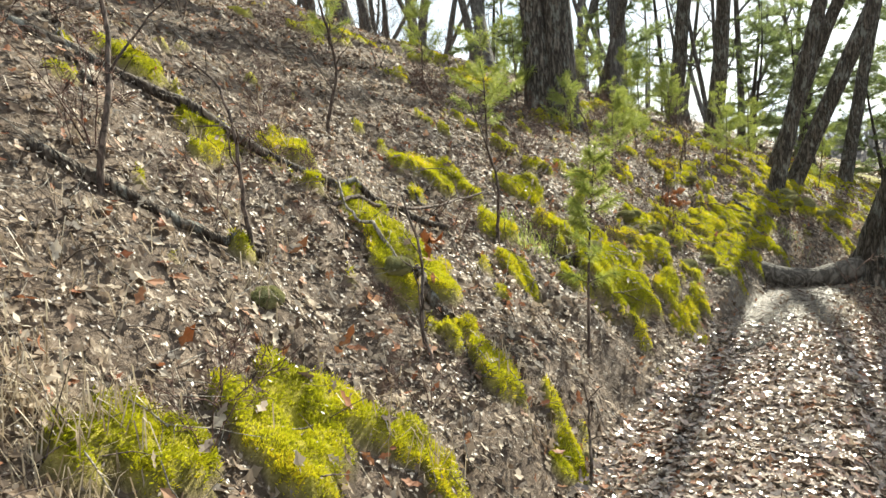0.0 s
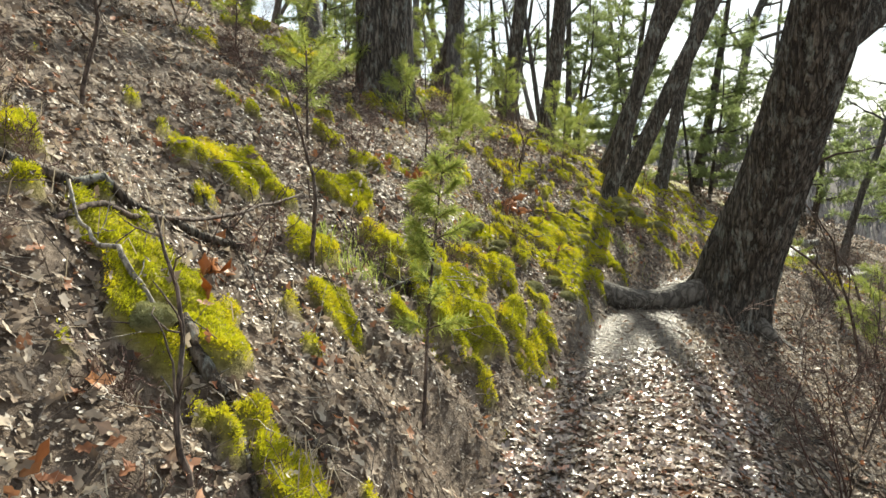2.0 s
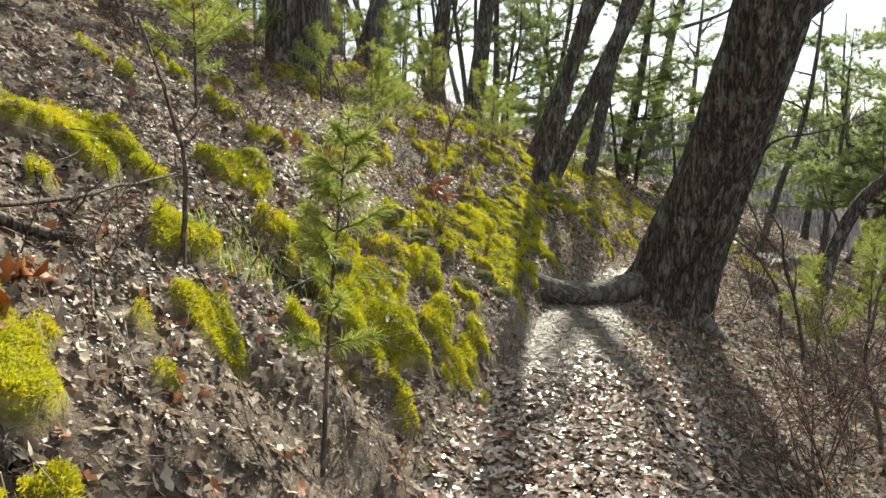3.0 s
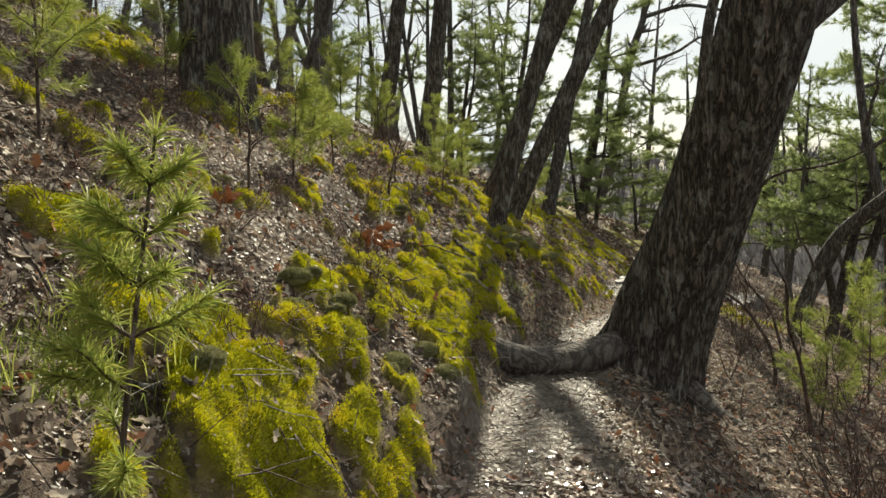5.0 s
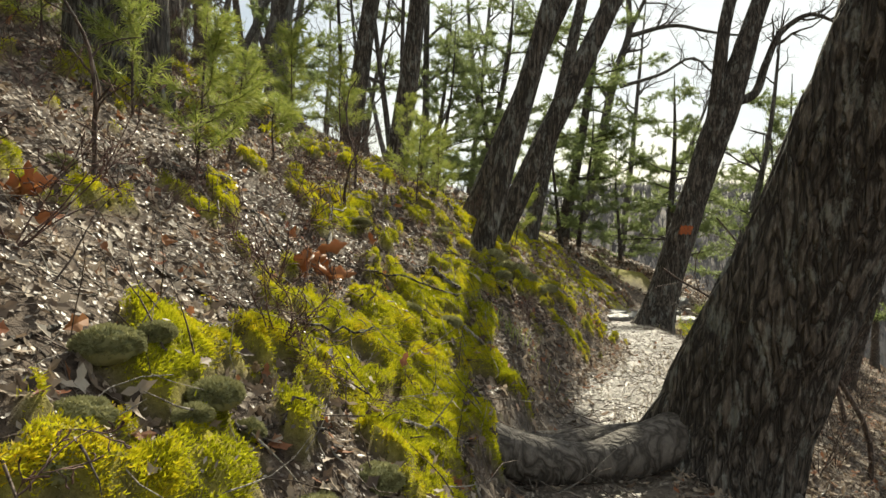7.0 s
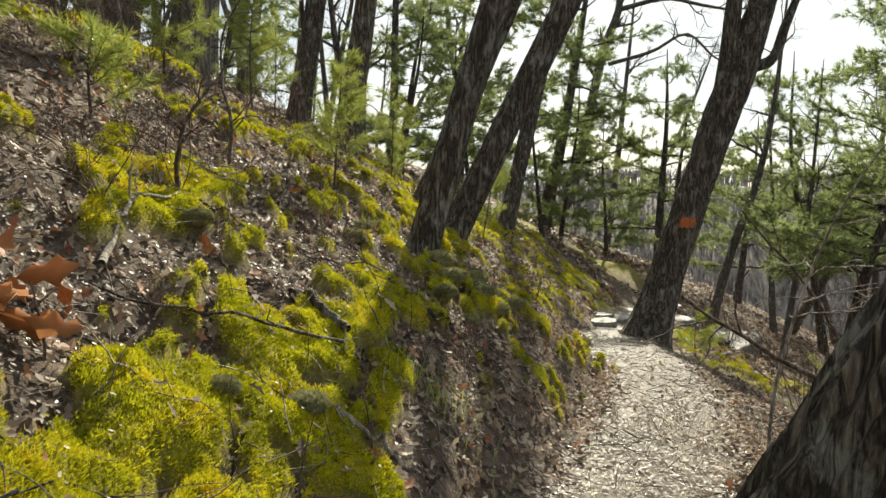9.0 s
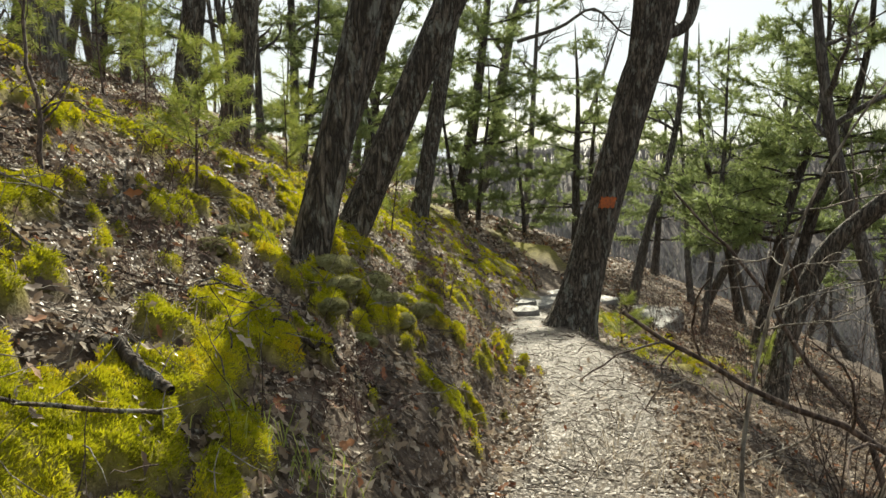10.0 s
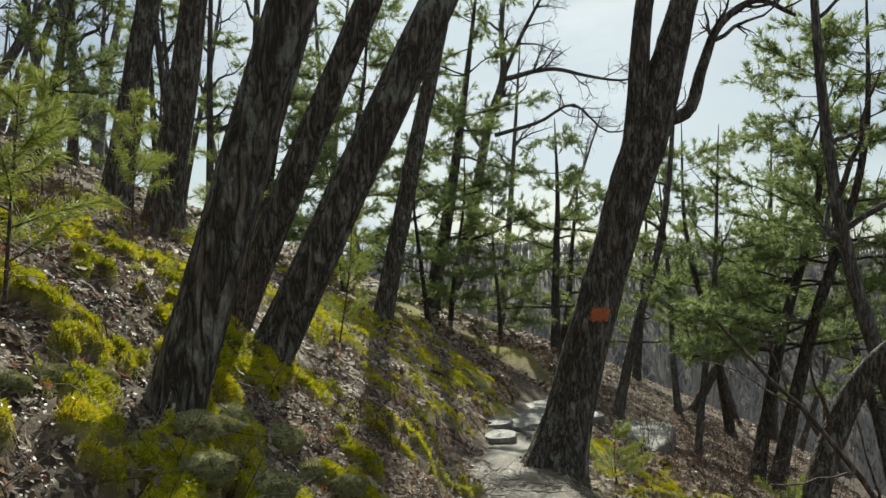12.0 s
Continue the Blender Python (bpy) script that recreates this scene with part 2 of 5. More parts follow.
def smooth_line(ctrl, n):
    seg = np.r_[0, np.cumsum(np.linalg.norm(np.diff(ctrl[:, :2], axis=0), axis=1))]
    m = np.gradient(ctrl, seg, axis=0)
    u = np.unique(np.r_[np.linspace(0, seg[-1], n // 3), np.linspace(seg[1], seg[11], n)])
    k = np.clip(np.searchsorted(seg, u, side="right") - 1, 0, len(seg) - 2)
    h = (seg[k + 1] - seg[k])[:, None]
    t = ((u - seg[k])[:, None]) / h
    return (2 * t**3 - 3 * t**2 + 1) * ctrl[k] + (t**3 - 2 * t**2 + t) * h * m[k] + (-2 * t**3 + 3 * t**2) * ctrl[k + 1] + (t**3 - t**2) * h * m[k + 1]


LINE = smooth_line(TRAIL, 190)
WAY = np.gradient(LINE[:, :2], axis=0)
WAY /= np.linalg.norm(WAY, axis=1)[:, None]
FALL = np.gradient(LINE[:, 2]) / np.linalg.norm(np.gradient(LINE[:, :2], axis=0), axis=1)


def from_trail(x, y):
    """Distance to the left of the trail's middle (right: minus), and the trail's height there."""
    x, y = np.ravel(x), np.ravel(y)
    s, z = np.empty(len(x)), np.empty(len(x))
    for a in range(0, len(x), 20000):
        c = slice(a, a + 20000)
        dx, dy = x[c, None] - LINE[None, :, 0], y[c, None] - LINE[None, :, 1]
        d2 = dx * dx + dy * dy
        k = d2.argmin(1)
        r = np.arange(len(k))
        s[c] = np.sqrt(d2[r, k]) * np.sign(WAY[k, 0] * dy[r, k] - WAY[k, 1] * dx[r, k])
        ahead = WAY[k, 0] * dx[r, k] + WAY[k, 1] * dy[r, k]
        z[c] = LINE[k, 2] + np.clip(ahead, -3, 3) * FALL[k]
    return s, z


# mossy cushions: x, y, radius
PATCHES = [(-0.95, 1.71, 0.13), (-0.91, 1.94, 0.14), (-0.72, 2.14, 0.16), (-0.58, 2.26, 0.17), (-0.63, 2.52, 0.10), (-0.48, 2.52, 0.13), (-0.2, 2.64, 0.18), (0.08, 3.45, 0.16), (0.22, 3.44, 0.2), (0.3, 3.36, 0.16), (-0.21, 3.43, 0.09), (-0.27, 3.9, 0.16), (-0.46, 3.69, 0.14), (-0.59, 4.01, 0.10), (-0.25, 5.53, 0.18), (0.12, 5.03, 0.12), (-0.05, 3.52, 0.11), (0.18, 4.65, 0.09), (0.28, 6.03, 0.17), (0.74, 5.76, 0.19), (0.96, 5.4, 0.23), (2.26, 8.01, 0.3), (0.51, 5.63, 0.17), (0.83, 5.31, 0.21), (0.96, 5.66, 0.17), (1.38, 6.66, 0.21), (1.92, 7.88, 0.23), (2.98, 9.14, 0.22), (2.56, 7.58, 0.16), (2.14, 6.59, 0.13), (2.35, 10.33, 0.15), (2.8, 8.94, 0.14), (3.5, 9.92, 0.13)]


# bare hollows washed out under the moss
HOLLOWS = [(0.62, 4.36, 0.24), (0.85, 4.9, 0.2), (0.98, 5.22, 0.13), (0.72, 5.02, 0.10), (0.30, 4.55, 0.12), (-0.38, 3.50, 0.13), (-0.68, 2.68, 0.10), (1.35, 6.0, 0.10), (0.55, 5.35, 0.09)]


BANK_PATCHES = [(3.35, 9.6, 0.20), (3.15, 9.3, 0.20), (3.58, 9.95, 0.20), (3.72, 10.25, 0.16), (2.9, 8.72, 0.22), (2.72, 9.15, 0.16), (2.5, 8.45, 0.25)]


def along_bank(x, y):
    """Plan places turned along and across the bank; the moss lies in folds that run along it."""
    return 0.72 * (0.5 * x + 0.87 * y), 1.6 * (0.5 * y - 0.87 * x)


def moss_cover(x, y, s):
    """0..1: how much the ground is moss."""
    x, y = np.ravel(x), np.ravel(y)
    wx, wy = x + (vnoise(x, y, 0.22, 31) - 0.5) * 0.22, y + (vnoise(x, y, 0.22, 32) - 0.5) * 0.22
    m = np.zeros(len(x))
    for px, py, pr in PATCHES + BANK_PATCHES:
        m = np.maximum(m, 1.25 - np.hypot(wx - px, wy - py) / pr)
    m = m - 0.9 * np.maximum(fbm(x, y, 0.3, 45, 3) - 0.5, 0)
    bank = np.exp(-((s - 0.85) / 0.55) ** 2) * ease(4.0, 5.5, y) * ease(19, 15, y)
    far = ease(0.5, 1.2, s) * ease(7.5, 10, y) * ease(9, 3.5, s)
    far = np.maximum(far, 0.9 * ease(-0.5, -0.9, s) * ease(-3.6, -1.6, s) * ease(11.5, 13.5, y) * ease(20, 16, y))
    u, v = along_bank(x, y)
    n = 0.55 * fbm(u, v, 0.75, 41, 4) + 0.45 * fbm(u, v, 0.3, 43, 3)
    m = np.maximum(m, np.maximum(bank * (0.79 - 0.22 * ease(8.2, 9.6, y)), far * 0.57) * 1.5 + (n - 0.5) * 3.2 - 0.78)
    m = np.maximum(m, (fbm(x, y, 0.28, 47, 3) - 0.655) * 4 * ease(0.35, 0.6, s) * ease(4.0, 2.2, s) * ease(2, 4, y))
    m = m - 3.2 * np.maximum(fbm(u, v, 0.17, 46, 2) - 0.53, 0)
    return ease(0.10, 0.32, m + (vnoise(x, y, 0.07, 33) - 0.5) * 0.25) * ease(0.30, 0.42, np.abs(s))


def pillows(x, y, size, seed):
    """0..1: rounded cushions packed side by side, 0 in the creases between them."""
    x, y = np.ravel(x) / size + 500.0, np.ravel(y) / size + 500.0
    i, j = np.floor(x), np.floor(y)
    best = np.full(len(x), 9.0)
    for di in (-1, 0, 1):
        for dj in (-1, 0, 1):
            cx, cy = i + di, j + dj
            px, py = cx + vnoise(cx, cy, 1.0, seed), cy + vnoise(cx, cy, 1.0, seed + 1)
            fat = 0.7 + 0.6 * vnoise(cx, cy, 1.0, seed + 2)
            best = np.minimum(best, ((px - x) ** 2 + (py - y) ** 2) / fat)
    return np.sqrt(np.clip(1 - best, 0, 1))


def moss_relief(x, y):
    x, y = along_bank(x, y)
    wx, wy = x + (vnoise(x, y, 0.12, 55) - 0.5) * 0.09, y + (vnoise(x, y, 0.12, 56) - 0.5) * 0.09
    return 0.66 * pillows(wx, wy, 0.24, 51) + 0.34 * pillows(wx, wy, 0.095, 57)


def ground_height(x, y):
    shape = np.shape(x)
    x, y = np.ravel(np.asarray(x, float)), np.ravel(np.asarray(y, float))
    s, z = from_trail(x, y)
    left, right = np.maximum(s, 0), np.maximum(-s, 0)
    early = ease(5.5, 2.5, y)
    steep = ease(5.4, 6.6, y) * ease(9.0, 8.0, y)
    edge = 0.36 + 0.10 * (vnoise(x, y, 0.6, 11) - 0.5) - 0.06 * steep + 0.14 * ease(9.6, 10.6, y) * ease(16, 13, y)
    up = 0.30 * ease(0, 0.42 - 0.24 * steep, left - edge) + np.maximum(left - edge - 0.2, 0) * (0.68 + 0.10 * ease(8.5, 6.0, y) + 0.12 * early)
    up = up - np.maximum(left - 2.6, 0) * (0.24 - 0.17 * ease(15, 11, y)) - np.maximum(left - 14, 0) * 0.22 - np.maximum(left - 40, 0) * 0.26
    up = up * ease(62, 24, 0.6 * x + 0.8 * y)
    down = -0.12 * ease(0.4, 0.9, right) - 0.42 * np.maximum(right - 0.75, 0) - 0.18 * np.maximum(right - 9, 0)
    down = np.maximum(down, -46)
    off = ease(0.28, 0.75, np.abs(s))
    z = z + np.where(s > 0, up, down)
    z = np.maximum(np.minimum(z, 24), -44 + fbm(x, y, 60, 3) * 6)
    near = np.exp(-(np.hypot(x - 4, y - 8) / 60) ** 2)
    z = z + off * (fbm(x, y, 2.2, 5, 3) - 0.5) * 0.34 * near + (fbm(x, y, 0.42, 9, 3) - 0.5) * (0.03 + 0.12 * off) * near
    z = z + (fbm(x, y, 40, 15, 3) - 0.5) * 8 * ease(25, 90, np.hypot(x - 4, y - 8))
    d = np.hypot(x - 5, y - 10)
    rise = ease(140, 420, d)
    ridge = -42 + rise * 58 + (fbm(x, y, 120, 21) - 0.5) * 9 * rise
    z = np.maximum(z, ridge)
    hump = np.zeros(len(x))
    near = d < 30
    hump[near] = moss_cover(x[near], y[near], s[near]) * (0.20 * moss_relief(x[near], y[near]) - 0.085) * ease(30, 15, d[near])
    for hx, hy, hr in HOLLOWS:
        hump = hump - 0.17 * np.exp(-(((x - hx) / hr) ** 2 + ((y - hy) / hr) ** 2))
    return (z + hump).reshape(shape)


def spread(lo, hi, step, far, n):
    """Even steps in the middle, growing ones out to the horizon."""
    out = np.geomspace(step, far, n)
    return np.r_[lo - out[::-1], np.arange(lo, hi, step), hi + out - step]


def ground_sheet():
    gx, gy = spread(-2.0, 7.0, 0.03, 900, 64), spread(1.3, 14.0, 0.03, 900, 64)
    X, Y = np.meshgrid(gx, gy)
    V = np.stack([X, Y, ground_height(X, Y)], -1).reshape(-1, 3)
    a = (np.arange(len(gy) - 1)[:, None] * len(gx) + np.arange(len(gx) - 1)[None, :]).ravel()
    F4 = np.stack([a, a + 1, a + 1 + len(gx), a + len(gx)], -1)
    m, n, l, b = material("forest_soil", 0.9, 0.3)
    v = space(n, l)
    big, mid, fine = noise_node(n, l, v, 1.7, 4), noise_node(n, l, v, 14.0, 6, 0.7), noise_node(n, l, v, 90.0, 4, 0.7)
    soil = ramp_node(n, l, mid, [(0.3, (0.05, 0.035, 0.026)), (0.5, (0.12, 0.088, 0.065)), (0.62, (0.22, 0.17, 0.13)), (0.75, (0.34, 0.27, 0.21))])
    soil = mix_node(n, l, 0.5, soil, ramp_node(n, l, fine, [(0.3, (0.35, 0.33, 0.3)), (0.65, (1.2, 1.15, 1.1))]), "MULTIPLY")
    at = n.new("ShaderNodeAttribute")
    at.attribute_name = "cover"
    sep = n.new("ShaderNodeSeparateColor")
    l.new(at.outputs["Color"], sep.inputs["Color"])
    path = ramp_node(n, l, mid, [(0.3, (0.08, 0.065, 0.05)), (0.5, (0.17, 0.14, 0.11)), (0.7, (0.29, 0.245, 0.20))])
    path = mix_node(n, l, 0.4, path, ramp_node(n, l, fine, [(0.3, (0.45, 0.42, 0.4)), (0.65, (1.2, 1.15, 1.1))]), "MULTIPLY")
    green = ramp_node(n, l, mid, [(0.3, (0.13, 0.115, 0.014)), (0.5, (0.24, 0.215, 0.018)), (0.7, (0.38, 0.32, 0.025))])
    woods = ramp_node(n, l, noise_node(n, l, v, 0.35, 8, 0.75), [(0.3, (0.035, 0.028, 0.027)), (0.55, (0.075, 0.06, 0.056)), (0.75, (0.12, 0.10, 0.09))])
    col = mix_node(n, l, sep.outputs[0], soil, path)
    col = mix_node(n, l, sep.outputs[1], col, green)
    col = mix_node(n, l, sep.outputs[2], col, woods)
    l.new(col, b.inputs["Base Color"])
    rr = n.new("ShaderNodeMapRange")
    rr.inputs["To Min"].default_value, rr.inputs["To Max"].default_value = 0.9, 0.42
    l.new(sep.outputs[0], rr.inputs["Value"])
    l.new(rr.outputs["Result"], b.inputs["Roughness"])
    h = n.new("ShaderNodeMath")
    h.operation = "ADD"
    l.new(mid, h.inputs[0])
    l.new(fine, h.inputs[1])
    bump_node(n, l, b, h.outputs[0], 0.7, 0.03)
    me = mesh_of("ground", V, F4, m)
    s, _ = from_trail(V[:, 0], V[:, 1])
    cover = np.zeros((len(V), 4), np.float32)
    cover[:, 0] = ease(0.48, 0.30, np.abs(s) + (vnoise(V[:, 0], V[:, 1], 0.25, 61) - 0.5) * 0.2) * ease(-3, -1, V[:, 1]) * ease(21, 17.5, V[:, 1])
    cover[:, 1] = moss_cover(V[:, 0], V[:, 1], s) * ease(40, 25, np.hypot(V[:, 0], V[:, 1]))
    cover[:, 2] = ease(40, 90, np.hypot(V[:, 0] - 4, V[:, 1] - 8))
    cover[:, 3] = 1
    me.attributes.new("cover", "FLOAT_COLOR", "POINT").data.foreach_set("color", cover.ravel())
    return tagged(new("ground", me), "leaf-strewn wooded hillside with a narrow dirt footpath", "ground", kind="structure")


ground_sheet()


def on_ground(x, y, sink=0.0):
    return np.array([x, y, float(ground_height(np.array([x]), np.array([y]))[0]) - sink])


# ---- trees ----


def trunk_mesh(name, line, radii, sides, mat, flare=0.5, flare_height=0.6, rough=0.03, seed=0, lobes=5):
    """A trunk with a root flare and furrowed, uneven bark."""
    line, radii = np.asarray(line), np.asarray(radii, float).copy()
    rng = np.random.default_rng(seed)
    h = line[:, 2] - line[0, 2]
    V, Fq = tubes([(line, radii)], sides)
    k = len(line)
    ang = np.tile(np.arange(sides) * 2 * math.pi / sides, k)
    hh, cen = np.repeat(h, sides), np.repeat(line, sides, axis=0)
    swell = np.exp(-np.maximum(hh, 0) / flare_height)
    ph = rng.uniform(0, 6.28)
    lobe = 0.55 + 0.45 * np.cos(lobes * ang + ph) * 1.0
    furrow = np.abs(vnoise(ang * 3.2 + 0.6 * vnoise(hh, ang, 0.3, seed), hh * 0.9, 0.32, seed + 1) - 0.5) * 2
    furrow = 1 - np.clip(furrow * 1.7, 0, 1)
    bulge = (vnoise(ang * 0.8 + 9, hh, 0.7, seed + 2) - 0.5) * 0.14
    f = 1 + flare * swell * (0.45 + 0.55 * lobe) - rough * 2.2 * furrow + bulge
    V = cen + (V - cen) * f[:, None]
    return mesh_of(name, V, Fq, mat)


def bend(points, steps, start=0.0):
    """A smooth line through a few places."""
    p = np.asarray(points, float)
    seg = np.r_[0, np.cumsum(np.linalg.norm(np.diff(p, axis=0), axis=1))]
    m = np.gradient(p, seg, axis=0)
    u = np.linspace(0, seg[-1], steps)
    k = np.clip(np.searchsorted(seg, u, side="right") - 1, 0, len(seg) - 2)
    h = (seg[k + 1] - seg[k])[:, None]
    t = (u - seg[k])[:, None] / h
    return (2 * t**3 - 3 * t**2 + 1) * p[k] + (t**3 - 2 * t**2 + t) * h * m[k] + (-2 * t**3 + 3 * t**2) * p[k + 1] + (t**3 - t**2) * h * m[k + 1]


def bare_tree(label, base, lean, height, radius, seed, mat=GREY_BARK, sides=14, limbs=9, low=0.4, reach=2.2, depth=3, name="bare_tree", flare=0.45, group="bare trees on the hillside"):
    """A leafless tree that leans through a given place."""
    rng = np.random.default_rng(seed)
    sink = 0.08 + 1.3 * radius
    b = on_ground(base[0], base[1], sink)
    way = np.array(lean, float) - np.array([base[0], base[1], b[2] + sink])
    way /= way[2]
    top = b + way * height * np.array([0.8, 0.8, 1.0])
    mid = b + way * height * 0.45
    line = bend([b, b + way * height * 0.2, mid + rng.normal(0, 0.012 * height, 3) * (1, 1, 0), top], 30)
    rad = radius * np.linspace(1, 0.0, 30) ** 0.75 + 0.006
    t = thing(name, label, "tree", b, group)
    piece("trunk", trunk_mesh("trunk", line, rad, sides, mat, flare, 0.35 + radius, 0.03, seed), t)
    levels = boughs(rng, line, rad, limbs, low, 0.97, reach, depth, 0.95, 0.09, 0.2)
    for pts, r in levels[0]:
        piece("limb", mesh_of("limb", *tubes([(pts, r)], 7), mat), t)
    rest = [x for lv in levels[1:] for x in lv]
    piece("branchwork", mesh_of("branchwork", *tubes(rest, 3), mat), t)
    return t


def tuft_cloud(rng, centres, ways, needles, length, width, simple=False):
    """Needles fanning out round each twig end."""
    n = len(centres)
    c = np.repeat(centres, needles, axis=0)
    w = np.repeat(ways, needles, axis=0)
    d = rng.normal(0, 1, (n * needles, 3)) * 0.75 + w
    d /= np.linalg.norm(d, axis=1)[:, None]
    side = np.cross(d, rng.normal(0, 1, (n * needles, 3)))
    side /= np.linalg.norm(side, axis=1)[:, None]
    ln = length * rng.uniform(0.6, 1.1, (n * needles, 1))
    back = rng.uniform(-0.35, 0.2, (n * needles, 1)) * length
    p0 = c + w * back
    if simple:
        return np.stack([p0 - side * width / 2, p0 + side * width / 2, p0 + d * ln], 1).reshape(-1, 3), np.arange(n * needles * 3).reshape(-1, 3)
    V = np.stack([p0 - side * width / 2, p0 + side * width / 2, p0 + d * ln * 0.6 + side * width / 2.4, p0 + d * ln, p0 + d * ln * 0.6 - side * width / 2.4], 1)
    V[:, 3, 2] -= 0.12 * ln[:, 0]
    i = np.arange(n * needles)[:, None] * 5
    return V.reshape(-1, 3), (i + np.arange(5)[None, :])


def pine_tree(label, base, lean, height, radius, seed, low=0.3, reach=2.4, whorls=14, needles=9, size=0.13, width=0.012, mat=PINE_BARK, leaf=NEEDLE, name="pine_tree", dense=1.0, group="pines on the slope"):
    rng = np.random.default_rng(seed)
    b = on_ground(base[0], base[1], 0.1)
    way = np.array(lean, float) - np.array([base[0], base[1], b[2] + 0.1])
    way /= way[2]
    line = bend([b, b + way * height * 0.3, b + way * height * np.array([0.6, 0.6, 0.65]) + rng.normal(0, 0.02 * height, 3) * (1, 1, 0), b + way * height * np.array([0.8, 0.8, 1])], 26)
    rad = radius * np.linspace(1, 0.05, 26) ** 0.85
    t = thing(name, label, "tree", b, group)
    piece("trunk", trunk_mesh("trunk", line, rad, 12, mat, 0.35, 0.4, 0.02, seed), t)
    arms, sprays, cen, ways = [], [], [], []
    for k in range(whorls):
        f = low + (0.98 - low) * (k + rng.uniform(-0.3, 0.3)) / whorls
        f = min(max(f, 0.02), 0.985)
        p = line[int(f * 25)]
        for _ in range(rng.integers(2, 5)):
            a = rng.uniform(0, 2 * math.pi)
            ln = reach * (1.12 - f) ** 0.6 * rng.uniform(0.35, 1.25)
            pts = wander(rng, p, (math.cos(a), math.sin(a), 0.12), ln, 7, 0.13, 0.02)
            r0 = max(0.008, rad[int(f * 25)] * 0.32)
            arms.append((pts, np.linspace(r0, 0.004, 8)))
            for _ in range(int(12 * dense * max(ln, 0.4))):
                g = rng.uniform(0.25, 1.0) * 6.99
                i = int(g)
                q = pts[i] + (pts[i + 1] - pts[i]) * (g - i)
                along = pts[i + 1] - pts[i]
                d = along / np.linalg.norm(along) + rng.normal(0, 0.6, 3) * (1, 1, 0.35)
                tw = wander(rng, q, d, rng.uniform(0.25, 0.6) * min(1, ln), 3, 0.2, 0.06)
                sprays.append((tw, np.array([0.006, 0.005, 0.004, 0.003])))
                for c in (1, 2, 3, 3):
                    cen.append(tw[c] + rng.normal(0, 0.02, 3))
                    ways.append((tw[c] - tw[c - 1]) / (np.linalg.norm(tw[c] - tw[c - 1]) + 1e-9))
    for arm in arms[:40]:
        piece("branch", mesh_of("branch", *tubes([arm], 5), mat), t)
    piece("branchwork", mesh_of("branchwork", *tubes(arms[40:] + sprays, 3), mat), t)
    piece("crown", mesh_of("crown", *tuft_cloud(rng, np.array(cen), np.array(ways), needles, size, width, True), leaf, False), t, "long soft green pine needles in tufts")
    return t


